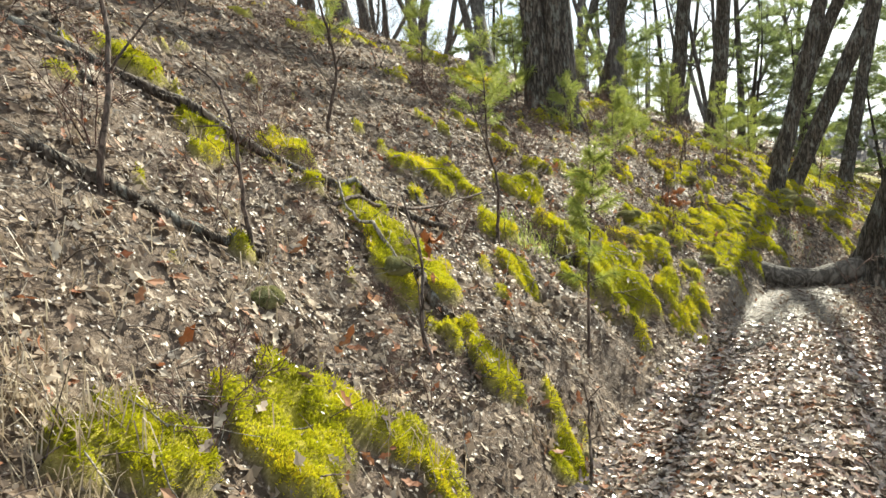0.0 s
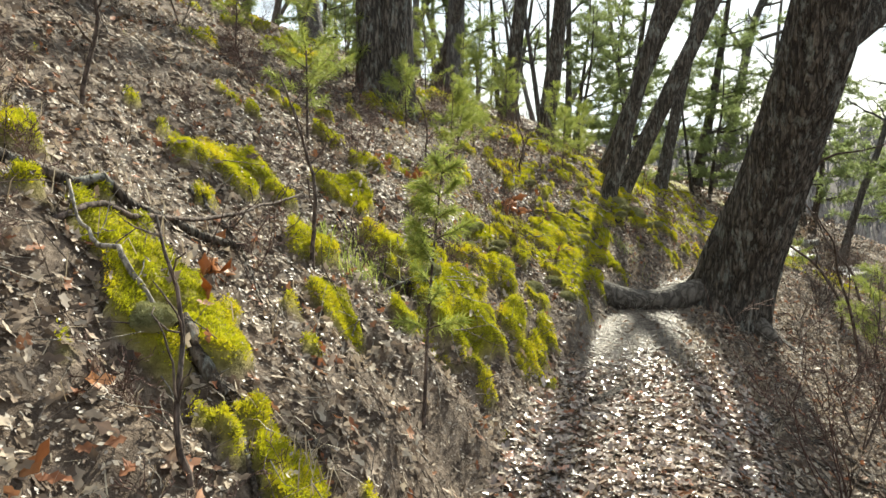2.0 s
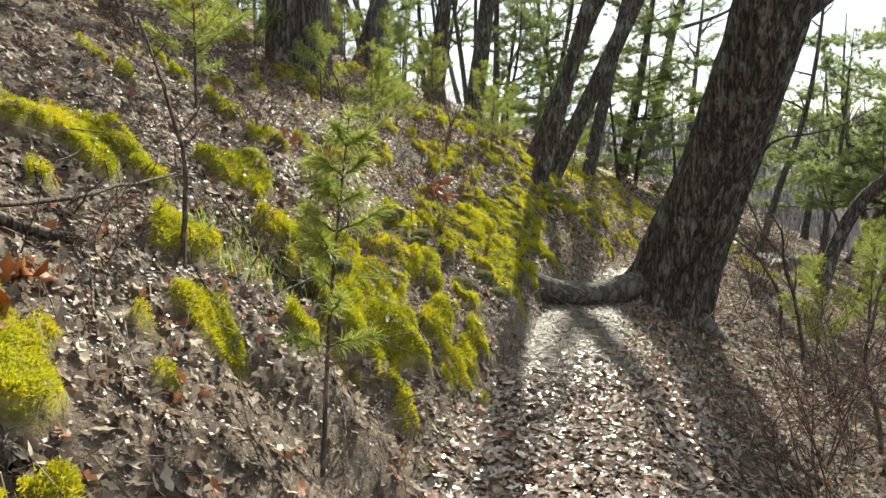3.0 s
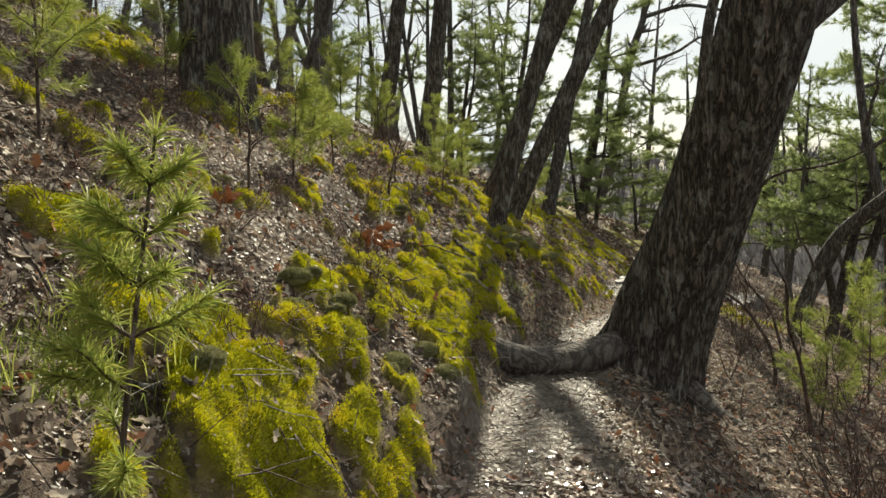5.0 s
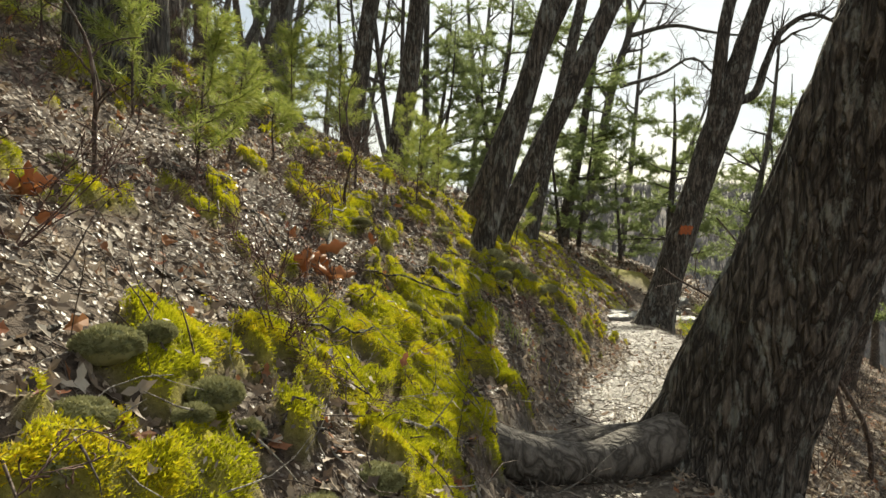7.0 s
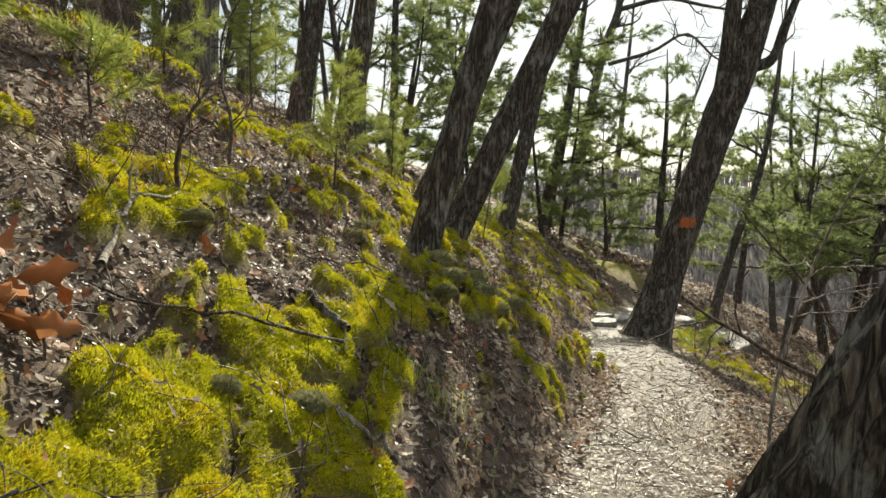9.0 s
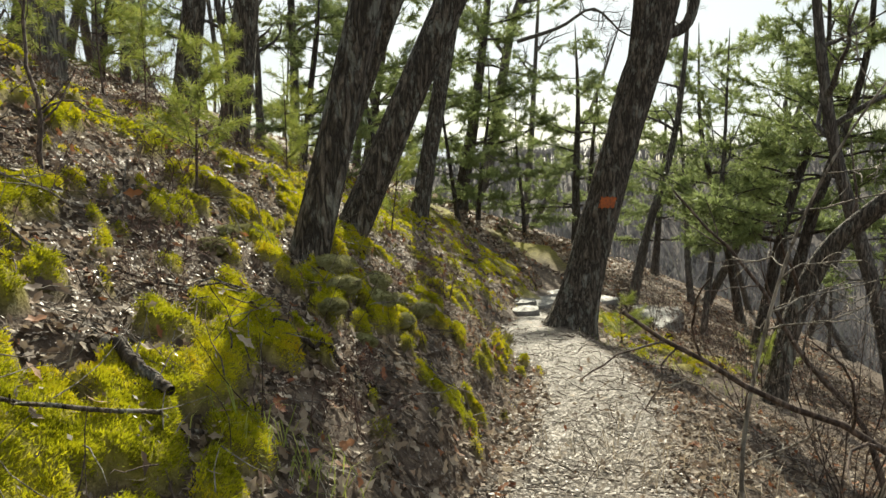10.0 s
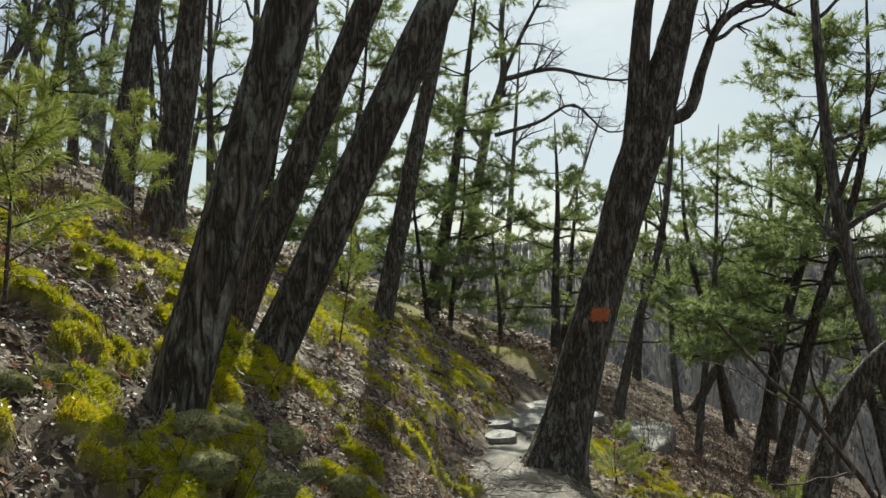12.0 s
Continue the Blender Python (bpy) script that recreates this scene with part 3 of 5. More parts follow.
def trail_oak():
    """The big oak at the trail's edge, with roots across the path."""
    rng = np.random.default_rng(5)
    b = np.array([3.88, 7.66, 0.0])
    line = bend([b, (3.98, 7.52, 0.5), (4.04, 7.32, 1.0), (4.12, 7.02, 1.7), (4.16, 6.72, 2.4), (4.2, 6.44, 3.2), (4.5, 6.0, 5.0), (4.8, 5.6, 8.0), (4.8, 5.4, 11.5)], 150)
    rad = np.interp(line[:, 2], [0, 0.5, 2, 3, 5, 8, 11.5], [0.37, 0.335, 0.285, 0.28, 0.24, 0.17, 0.03])
    t = thing("oak_tree", "large leaning oak with deeply furrowed grey bark beside the path", "tree", b)
    piece("trunk", trunk_mesh("trunk", line, rad, 120, OAK_BARK, 0.62, 0.30, 0.035, 3, 6), t)
    roots = [[(3.85, 7.60, 0.46), (3.42, 7.52, 0.40), (3.15, 7.50, 0.38), (2.92, 7.54, 0.40), (2.62, 7.62, 0.50), (2.2, 7.80, 0.70)],
             [(3.80, 7.55, 0.40), (3.42, 7.84, 0.34), (3.20, 7.86, 0.33), (2.98, 7.95, 0.35), (2.72, 7.98, 0.48), (2.25, 8.20, 0.70)],
             [(3.75, 7.60, 0.36), (3.48, 7.98, 0.33), (3.20, 8.10, 0.31), (2.90, 8.18, 0.40)],
             [(4.02, 7.48, 0.25), (4.10, 7.15, 0.06), (4.25, 6.85, -0.12), (4.45, 6.5, -0.32)]]
    for pts, r0, r1 in zip(roots, (0.12, 0.10, 0.08, 0.11), (0.085, 0.06, 0.03, 0.03)):
        ln = bend(pts, 30)
        rr = np.linspace(r0, r1, 30) * (1 + 0.5 * (vnoise(np.arange(30.0), np.zeros(30), 4, 8) - 0.5))
        piece("root", trunk_mesh("root", ln, rr, 20, ROOT_BARK, 0.0, 1, 0.015, 9), t, "thick bare root crossing the footpath")
    limbs = [([(4.16, 6.68, 2.45), (4.52, 6.72, 2.70), (5.0, 6.70, 3.05), (5.8, 6.8, 3.8), (6.9, 7.0, 5.4)], 0.155),
             ([(4.3, 6.2, 4.0), (3.9, 6.7, 5.2), (3.6, 7.4, 6.8), (3.4, 8.0, 8.4)], 0.11),
             ([(4.5, 5.9, 5.6), (5.2, 5.2, 6.6), (6.1, 4.4, 8.0)], 0.10)]
    twigs = []
    for pts, r in limbs:
        ln = bend(pts, 20)
        rr = np.linspace(r, 0.03, 20)
        piece("limb", trunk_mesh("limb", ln, rr, 24, OAK_BARK, 0, 1, 0.03, 4), t)
        for lv in boughs(rng, ln, rr, 9, 0.3, 0.98, 1.6, 3):
            twigs += lv
    for lv in boughs(rng, line[90:], rad[90:], 12, 0.2, 0.98, 2.0, 3):
        twigs += lv
    piece("branchwork", mesh_of("branchwork", *tubes(twigs, 5), OAK_BARK), t)
    piece("branchlet", mesh_of("branchlet", *tubes([(wander(rng, (4.32, 6.9, 1.55), (0.35, -0.5, 0.5), 0.9, 8, 0.25), np.linspace(0.012, 0.003, 9))], 6), TWIG), t, "thin dead sprout on the trunk")
    return t


trail_oak()


def blazed_tree():
    """The forked tree further on, with an orange trail mark."""
    rng = np.random.default_rng(15)
    b = on_ground(8.30, 14.0, 0.1)
    line = bend([b, (8.54, 13.93, 0.7), (8.93, 13.78, 2.05), (9.11, 13.68, 2.75), (9.29, 13.56, 3.4), (9.56, 13.43, 4.4), (10.5, 13.0, 7.5), (11.2, 12.7, 10)], 80)
    rad = np.interp(line[:, 2], [0, 0.5, 2, 3, 4.4, 7.5, 10], [0.26, 0.23, 0.205, 0.22, 0.14, 0.09, 0.02])
    t = thing("blazed_oak", "forked leaning oak with an orange painted trail mark", "tree", b)
    piece("trunk", trunk_mesh("trunk", line, rad, 60, OAK_BARK, 0.5, 0.28, 0.04, 23, 5), t)
    stems = [([(9.06, 13.68, 2.75), (9.10, 13.62, 3.3), (9.14, 13.55, 4.3), (9.7, 13.3, 6.5), (10.1, 13.1, 9)], 0.12),
             ([(9.34, 13.54, 3.28), (9.64, 13.46, 3.40), (9.80, 13.40, 3.85), (10.05, 13.35, 4.35), (10.4, 13.2, 4.6), (10.9, 13.1, 4.5)], 0.075)]
    twigs = []
    for pts, r in stems:
        ln = bend(pts, 24)
        rr = np.linspace(r, 0.02, 24)
        piece("stem", trunk_mesh("stem", ln, rr, 20, OAK_BARK, 0, 1, 0.03, 14), t)
        for lv in boughs(rng, ln, rr, 7, 0.35, 0.98, 1.3, 3):
            twigs += lv
    for lv in boughs(rng, line[48:], rad[48:], 10, 0.2, 0.98, 1.6, 3):
        twigs += lv
    piece("branchwork", mesh_of("branchwork", *tubes(twigs, 5), OAK_BARK), t)
    # the painted mark lies on the bark that faces the walker
    m, n, l, bs = material("orange_paint", 0.6, 0.3)
    l.new(ramp_node(n, l, noise_node(n, l, space(n, l), 30, 5, 0.7), [(0.35, (0.16, 0.06, 0.03)), (0.6, (0.48, 0.12, 0.03))]), bs.inputs["Base Color"])
    k = int(np.argmin(abs(line[:, 2] - 1.38)))
    c, r = line[k], rad[k] * 1.0
    V, Fq = [], []
    for i in range(7):
        for j in range(9):
            a = math.radians(-112 - 30 + 44 * j / 8 + 4 * math.sin(3 * i)) 
            z = -0.065 + 0.13 * i / 6
            ax = (line[k + 1] - line[k - 1]) / np.linalg.norm(line[k + 1] - line[k - 1])
            V.append(c + ax * (z + 0.012 * math.sin(2.3 * j)) + np.array([math.cos(a), math.sin(a), 0]) * (r * 1.09 + 0.004))
    for i in range(6):
        for j in range(8):
            Fq.append([i * 9 + j, i * 9 + j + 1, i * 9 + j + 10, i * 9 + j + 9])
    piece("trail_blaze", mesh_of("trail_blaze", V, Fq, m), t, "orange painted trail mark on bark")
    return t


blazed_tree()

HILL = "slender leafless hardwood with dark furrowed bark on the slope"
# near hardwoods: base x, y; a place it leans through; height, girth radius, limbs
for seed, bx, by, lean, h, r, lo in [
        (101, 4.3, 11.5, (4.74, 11.30, 2.95), 13, 0.113, 0.5), (102, 5.1, 12.95, (6.02, 12.49, 3.45), 13, 0.135, 0.45), (103, 5.2, 14.0, (6.04, 13.5, 3.85), 13, 0.12, 0.5),
        (104, 9.2, 19.8, (10.05, 19.45, 5.8), 14, 0.17, 0.5)]:
    bare_tree(HILL, (bx, by), lean, h, r, seed, OAK_BARK, 30, 8, lo, 2.2, 3, "bare_tree", 0.2)
bare_tree("thick double-stemmed oak up the slope", (1.20, 10.48), (1.24, 10.48, 5.6), 14, 0.21, 111, OAK_BARK, 28, 8, 0.5, 2.4, 3)
bare_tree("thick double-stemmed oak up the slope", (0.92, 10.55), (0.90, 10.55, 5.6), 13, 0.19, 112, OAK_BARK, 24, 7, 0.5, 2.2, 3)
bare_tree("tall leafless hardwood on the crest of the slope", (5.0, 19.8), (5.5, 19.6, 6.5), 15, 0.20, 121, OAK_BARK, 18, 8, 0.4, 2.4, 3)
bare_tree("tall leafless hardwood on the crest of the slope", (5.2, 17.2), (5.55, 17.0, 5.2), 14, 0.18, 122, OAK_BARK, 18, 8, 0.4, 2.4, 3)


def sky_tree():
    """The wide-limbed bare oak that stands against the sky."""
    rng = np.random.default_rng(44)
    b = on_ground(17.2, 31.5, 0.2)
    line = bend([b, (17.8, 31.2, 2.2), (18.23, 30.73, 5.2), (18.42, 30.06, 7.7), (18.6, 29.6, 8.8), (18.35, 29.3, 10.3), (18.5, 29, 13)], 40)
    rad = np.interp(line[:, 2], [-1, 5, 9, 13], [0.24, 0.19, 0.13, 0.03])
    t = thing("bare_oak", "wide-limbed leafless oak standing against the sky", "tree", b)
    piece("trunk", trunk_mesh("trunk", line, rad, 16, GREY_BARK, 0.4, 0.5, 0.02, 5), t)
    twigs = []
    for pts, r in (([(18.6, 29.6, 8.8), (19.99, 28.52, 9.1), (20.9, 27.81, 8.8), (21.9, 27.0, 8.6), (22.9, 26.4, 9.1)], 0.10),
                   ([(18.5, 30.0, 6.9), (19.9, 29.08, 7.4), (20.61, 28.39, 7.9), (21.74, 27.66, 6.9), (22.6, 27.1, 7.1)], 0.08),
                   ([(18.6, 29.6, 8.9), (18.9, 28.9, 10.2), (19.24, 28.14, 11.4), (20, 27.5, 13)], 0.09),
                   ([(18.3, 30.4, 6.4), (17.0, 30.6, 8.0), (15.6, 30.8, 9.0), (14.6, 31, 10.4)], 0.08)):
        ln = bend(pts, 16)
        rr = np.linspace(r, 0.02, 16)
        piece("limb", mesh_of("limb", *tubes([(ln, rr)], 8), GREY_BARK), t)
        for lv in boughs(rng, ln, rr, 13, 0.15, 0.99, 1.9, 3, 0.9, 0.05, 0.3):
            twigs += lv
    for lv in boughs(rng, line, rad, 10, 0.45, 0.98, 2.2, 3, 0.9, 0.05, 0.3):
        twigs += lv
    piece("branchwork", mesh_of("branchwork", *tubes(twigs, 4), GREY_BARK), t)


sky_tree()


def bent_tree():
    b = on_ground(10.25, 12.75, 0.1)
    ln = bend([b, (10.59, 12.67, 0.08), (10.86, 12.44, 0.80), (11.13, 12.05, 1.27), (11.47, 11.4, 1.86), (11.9, 10.6, 2.6)], 40)
    t = thing("leaning_snag", "dark arching broken tree below the path", "tree", b)
    piece("trunk", trunk_mesh("trunk", ln, np.linspace(0.14, 0.08, 40), 24, OAK_BARK, 0.3, 0.3, 0.03, 77), t)
    rng = np.random.default_rng(78)
    for p, d in (((10.9, 12.4, 0.85), (0.4, -0.3, 0.5)), ((10.6, 12.66, 0.1), (-0.3, -0.4, 0.6)), ((11.2, 11.9, 1.4), (0.2, 0.1, 0.9))):
        piece("branch", mesh_of("branch", *tubes([(wander(rng, p, d, 1.3, 8, 0.25), np.linspace(0.03, 0.005, 9))], 6), TWIG), t)


bent_tree()

# pines below and beyond the path
P = "tall pine with tiered branches of soft green needles"
pines = [pine_tree(P, (16.9, 18.4), (17.71, 17.88, 2.48), 9.5, 0.15, 201, 0.28, 3.8, 12, 12, 0.18, 0.022, dense=0.85),
         pine_tree("tall pine with a leaning forked trunk and tiered needles", (17.1, 18.1), (18.08, 17.25, 3.02), 10.5, 0.16, 202, 0.30, 4.0, 12, 12, 0.18, 0.022, dense=0.85),
         pine_tree(P, (13.2, 25.2), (13.7, 25.0, 4.0), 9, 0.20, 203, 0.25, 3.2, 10, 13, 0.18, 0.02),
         pine_tree(P, (10.6, 25.5), (10.9, 25.4, 4.0), 7.5, 0.11, 204, 0.15, 2.9, 10, 13, 0.18, 0.02)]
for src, x, y, turn, size in ((2, 17.5, 25.5, 70, 0.8), (0, 22.5, 23.5, 200, 1.0), (1, 24, 19.5, 120, 0.95), (2, 20.5, 29, 300, 0.75),
                              (2, 26, 31, 40, 0.9), (3, 8.4, 24.0, 33, 0.75), (3, 7.0, 28, 250, 0.9), (3, 4.2, 24.5, 10, 0.7), (3, 2.0, 21.5, 170, 0.6), (3, 0.5, 18.5, 70, 0.5), (3, 9.6, 22.2, 140, 0.6), (3, 11.7, 22.6, 210, 0.55), (3, 13.2, 24.2, 300, 0.6), (3, 15.0, 24.6, 95, 0.6), (3, 7.4, 21.0, 20, 0.55)):
    copy_thing(pines[src], Matrix.Translation(on_ground(x, y, 0.1)) @ pose(0, 0, 0, 0, 0, turn) @ Matrix.Scale(size, 4))

# hardwoods behind
W = "slim leafless forest tree with dark grey bark"
woods = [bare_tree(W, (15.5, 20.9), (15.85, 20.75, 0.4), 9, 0.12, 301, GREY_BARK, 10, 9, 0.3, 1.8, 3),
         bare_tree(W, (15.9, 19.0), (16.25, 18.87, 1.3), 7, 0.075, 302, GREY_BARK, 8, 10, 0.25, 1.5, 3),
         bare_tree(W, (20.2, 32.3), (20.5, 32.2, 3.0), 12, 0.16, 303, GREY_BARK, 10, 11, 0.3, 2.3, 3),
         bare_tree(W, (21.8, 34.5), (23.8, 33.6, 3.5), 10, 0.15, 304, GREY_BARK, 10, 10, 0.3, 2.2, 3)]
rng = np.random.default_rng(90)
spots = []
while len(spots) < 62:
    left = len(spots) < 34
    x, y = (rng.uniform(-9, 14), rng.uniform(12, 48)) if left else (rng.uniform(9, 34), rng.uniform(4, 44))
    s = float(from_trail(np.array([x]), np.array([y]))[0][0])
    lim = s > 2.8 + 0.08 * y if left else s < -3.4
    if lim and math.hypot(x - 3, y - 8) > 8 and all(math.hypot(x - a, y - b) > 1.1 for a, b in spots):
        spots.append((x, y))
for k, (x, y) in enumerate(spots):
    size = rng.uniform(0.75, 1.25)
    copy_thing(woods[k % 4], Matrix.Translation(on_ground(x, y, 0.1)) @ pose(0, 0, 0, rng.uniform(-4, 4), rng.uniform(-2, 7), rng.uniform(0, 360)) @ Matrix.Scale(size, 4))

for k in range(26):
    x, y = rng.uniform(-5, 13), rng.uniform(22, 42)
    if float(from_trail(np.array([x]), np.array([y]))[0][0]) > 4:
        copy_thing(woods[k % 2], Matrix.Translation(on_ground(x, y, 0.1)) @ pose(0, 0, 0, rng.uniform(-4, 4), rng.uniform(-2, 6), rng.uniform(0, 360)) @ Matrix.Scale(rng.uniform(0.8, 1.5), 4))
# thicker woods and saplings up the hill
done = 0
while done < 34:
    x, y = rng.uniform(-12, 3), rng.uniform(7, 30)
    s = float(from_trail(np.array([x]), np.array([y]))[0][0])
    if s > 5.5:
        copy_thing(woods[done % 4], Matrix.Translation(on_ground(x, y, 0.1)) @ pose(0, 0, 0, rng.uniform(-4, 4), rng.uniform(-4, 4), rng.uniform(0, 360)) @ Matrix.Scale(rng.uniform(0.45, 1.15), 4))
        done += 1


def far_woods():
    """The leafless woods of the valley and the ridge across it: too many to count."""
    rng = np.random.default_rng(91)
    n = 11000
    az, d = rng.uniform(0.25, 2.0, n), 60 * (430 / 60) ** rng.uniform(0, 1, n) ** 0.7
    x, y = 5 + d * np.sin(az), 10 + d * np.cos(az)
    z = ground_height(x, y)
    V, Fq, i = [], [], 0
    spikes = 9
    h = rng.uniform(6, 11, n)
    w = 0.07 + d * 0.0006
    out = []
    for j in range(spikes):
        a, sp = rng.uniform(0, 6.28, n), (0.0 if j == 0 else 1.0) * rng.uniform(0.12, 0.42, n) * h
        lo = np.zeros(n) if j == 0 else h * rng.uniform(0.2, 0.6, n)
        p0 = np.stack([x, y, z + lo], -1)
        p1 = np.stack([x + sp * np.cos(a), y + sp * np.sin(a), z + h * rng.uniform(0.7, 1.0, n)], -1)
        ww = (w if j == 0 else w * 0.6)[:, None]
        e = np.stack([np.cos(az), -np.sin(az), np.zeros(n)], -1) * ww
        out.append(np.stack([p0 - e, p0 + e, p1 + e * 0.3, p1 - e * 0.3], 1))
    V = np.concatenate(out).reshape(-1, 3)
    ob = new("far_woods", mesh_of("far_woods", V, np.arange(len(V)).reshape(-1, 4), FAR_WOOD, False))
    tagged(ob, "leafless grey woods across the valley, with haze in their colour", "woods", kind="stuff")


# bluish grey: the valley's haze is put into this colour
FAR_WOOD = foliage("far_wood", [(0.0, (0.11, 0.105, 0.115)), (0.6, (0.18, 0.172, 0.18)), (1.0, (0.14, 0.145, 0.13))], 0.9, 0.25, 0.1)
far_woods()

# ---- brush and saplings ----


def brush(label, name, at, height, stems, seed, mat, group, fan=0.5, twigs=9):
    rng = np.random.default_rng(seed)
    b = on_ground(at[0], at[1], 0.02)
    t = thing(name, label, "shrub", b, group)
    fine = []
    for _ in range(stems):
        a = rng.uniform(0, 6.28)
        ln = wander(rng, b, (math.cos(a) * fan, math.sin(a) * fan, 1), height * rng.uniform(0.6, 1.1), 9, 0.16, 0.03)
        rr = np.linspace(0.002 + 0.002 * height, 0.001, 10)
        piece("stem", mesh_of("stem", *tubes([(ln, rr)], 5), mat), t)
        for lv in boughs(rng, ln, rr, twigs, 0.25, 0.97, height * 0.4, 2, 0.8, 0.03, 0.25):
            fine += lv
    piece("branchwork", mesh_of("branchwork", *tubes(fine, 3), mat), t)
    return t


RED_TWIG = bark("reddish_twig", (0.09, 0.05, 0.04), (0.17, 0.10, 0.08), (0.28, 0.19, 0.15), 40.0, 0.4, 0.02, 0.2)
low = [brush("low wiry leafless blueberry shrub on the bank", "blueberry_shrub", p, h, 5, 400 + k, RED_TWIG, "shrubs on the bank", 0.6, 6)
       for k, (p, h) in enumerate((((-0.15, 4.6), 0.45), ((0.4, 6.9), 0.5), ((2.3, 9.3), 0.55)))]
tall = [brush("thin leafless brown undergrowth beside the path", "undergrowth_shrub", p, h, 6, 420 + k, m, "undergrowth below the path", 0.4, 5)
        for k, (p, h, m) in enumerate((((3.3, 5.0), 1.3, TWIG), ((5.9, 8.9), 1.5, TWIG), ((4.2, 5.9), 1.1, RED_TWIG)))]
rng = np.random.default_rng(92)
done = 0
while done < 96:
    x, y = rng.uniform(-2.5, 6), rng.uniform(1.5, 17)
    s = float(from_trail(np.array([x]), np.array([y]))[0][0])
    if 0.7 < s < 5 and math.hypot(x, y) > 1.9:
        copy_thing(low[done % 3], Matrix.Translation(on_ground(x, y, 0.02)) @ pose(0, 0, 0, 0, 0, rng.uniform(0, 360)) @ Matrix.Scale(rng.uniform(0.5, 1.15), 4))
        done += 1
done = 0
while done < 75:
    x, y = rng.uniform(-9, 5), rng.uniform(4, 22)
    s = float(from_trail(np.array([x]), np.array([y]))[0][0])
    if 3.2 < s < 12:
        copy_thing(tall[done % 3], Matrix.Translation(on_ground(x, y, 0.02)) @ pose(0, 0, 0, 0, 0, rng.uniform(0, 360)) @ Matrix.Scale(rng.uniform(0.5, 1.3), 4))
        done += 1
done = 0
while done < 90:
    x, y = rng.uniform(1.5, 16), rng.uniform(2.5, 20)
    s = float(from_trail(np.array([x]), np.array([y]))[0][0])
    if -8 < s < -0.95 and math.hypot(x, y) > 3.0:
        copy_thing(tall[done % 3], Matrix.Translation(on_ground(x, y, 0.02)) @ pose(0, 0, 0, 0, 0, rng.uniform(0, 360)) @ Matrix.Scale(rng.uniform(0.5, 1.2), 4))
        done += 1


def sapling(label, at, top, height, seed, leafy=0.35, reach=0.28, leaf=None, needles=26, long=0.085, name="pine_sapling"):
    """A young pine with bottle-brush twigs of fine needles."""
    rng = np.random.default_rng(seed)
    b = on_ground(at[0], at[1], 0.02)
    way = np.array(top, float) - b
    way *= height / np.linalg.norm(way)
    ln = bend([b, b + way * 0.5 + rng.normal(0, 0.015, 3), b + way], 14)
    t = thing(name, label, "sapling", b, "pine saplings")
    piece("stem", mesh_of("stem", *tubes([(ln, np.linspace(0.010, 0.003, 14))], 7), TWIG), t)
    cen, ways = [], []
    for k in range(int(5 + 13 * height)):
        f = rng.uniform(leafy, 0.98)
        p = ln[int(f * 13)]
        a = rng.uniform(0, 6.28)
        br = wander(rng, p, (math.cos(a), math.sin(a), 0.55), reach * (1.25 - 0.75 * f) * rng.uniform(0.6, 1.1), 5, 0.12, 0.05)
        piece("branch", mesh_of("branch", *tubes([(br, np.linspace(0.004, 0.0016, 6))], 4), TWIG), t)
        for c in range(2, 6):
            cen += [br[c], (br[c] + br[c - 1]) / 2]
            d = (br[c] - br[c - 1]) / np.linalg.norm(br[c] - br[c - 1])
            ways += [d, d]
    for c in (11, 12, 13, 13):
        cen.append(ln[c])
        ways.append((ln[13] - ln[11]) / np.linalg.norm(ln[13] - ln[11]))
    piece("foliage", mesh_of("foliage", *tuft_cloud(rng, np.array(cen), np.array(ways), needles, long, 0.0026), leaf or BRIGHT_NEEDLE, False), t, "fine bright green needles")
    return t


S = "slender young pine with bright green needles on the bank"
sapling("slender young pine with sparse bright needles on the bank", (0.55, 4.32), (0.70, 4.43, 1.78), 1.28, 501, 0.38, 0.25, None, 22, 0.07)
sapling(S, (1.52, 8.75), (1.58, 8.75, 2.5), 0.95, 502, 0.25, 0.36)
sapling(S, (0.10, 6.8), (0.12, 6.8, 3.2), 1.15, 503, 0.2, 0.46)
sapling(S, (3.74, 11.67), (3.8, 11.6, 3.0), 0.9, 504, 0.2, 0.34)
sapling(S, (6.65, 15.3), (6.75, 15.2, 2.4), 1.3, 505, 0.15, 0.42)
sapling(S, (1.75, 9.55), (1.9, 9.5, 2.7), 0.7, 506, 0.2, 0.28)
sapling("small bright pine seedling below the path", (10.3, 12.9), (10.3, 12.9, 0.6), 0.75, 507, 0.3, 0.5)
for k, (x, y, h) in enumerate(((4.6, 14.6, 1.2), (5.6, 16.0, 1.4), (2.6, 12.2, 1.0), (4.0, 15.8, 1.5), (6.4, 17.8, 1.3), (9.3, 14.2, 0.6), (2.2, 10.6, 0.5), (1.2, 9.6, 0.8), (0.6, 10.5, 1.2), (-0.6, 9.4, 1.1), (1.9, 12.6, 1.3), (3.4, 13.4, 1.1), (-1.5, 8.2, 1.0), (3.0, 15.0, 1.5), (5.3, 7.3, 0.9), (6.9, 8.3, 1.2), (8.2, 9.6, 1.3))):
    sapling(S, (x, y), (x + 0.1, y, 40), h, 520 + k, 0.15, 0.38, None, 20, 0.1)

# ---- fallen wood ----


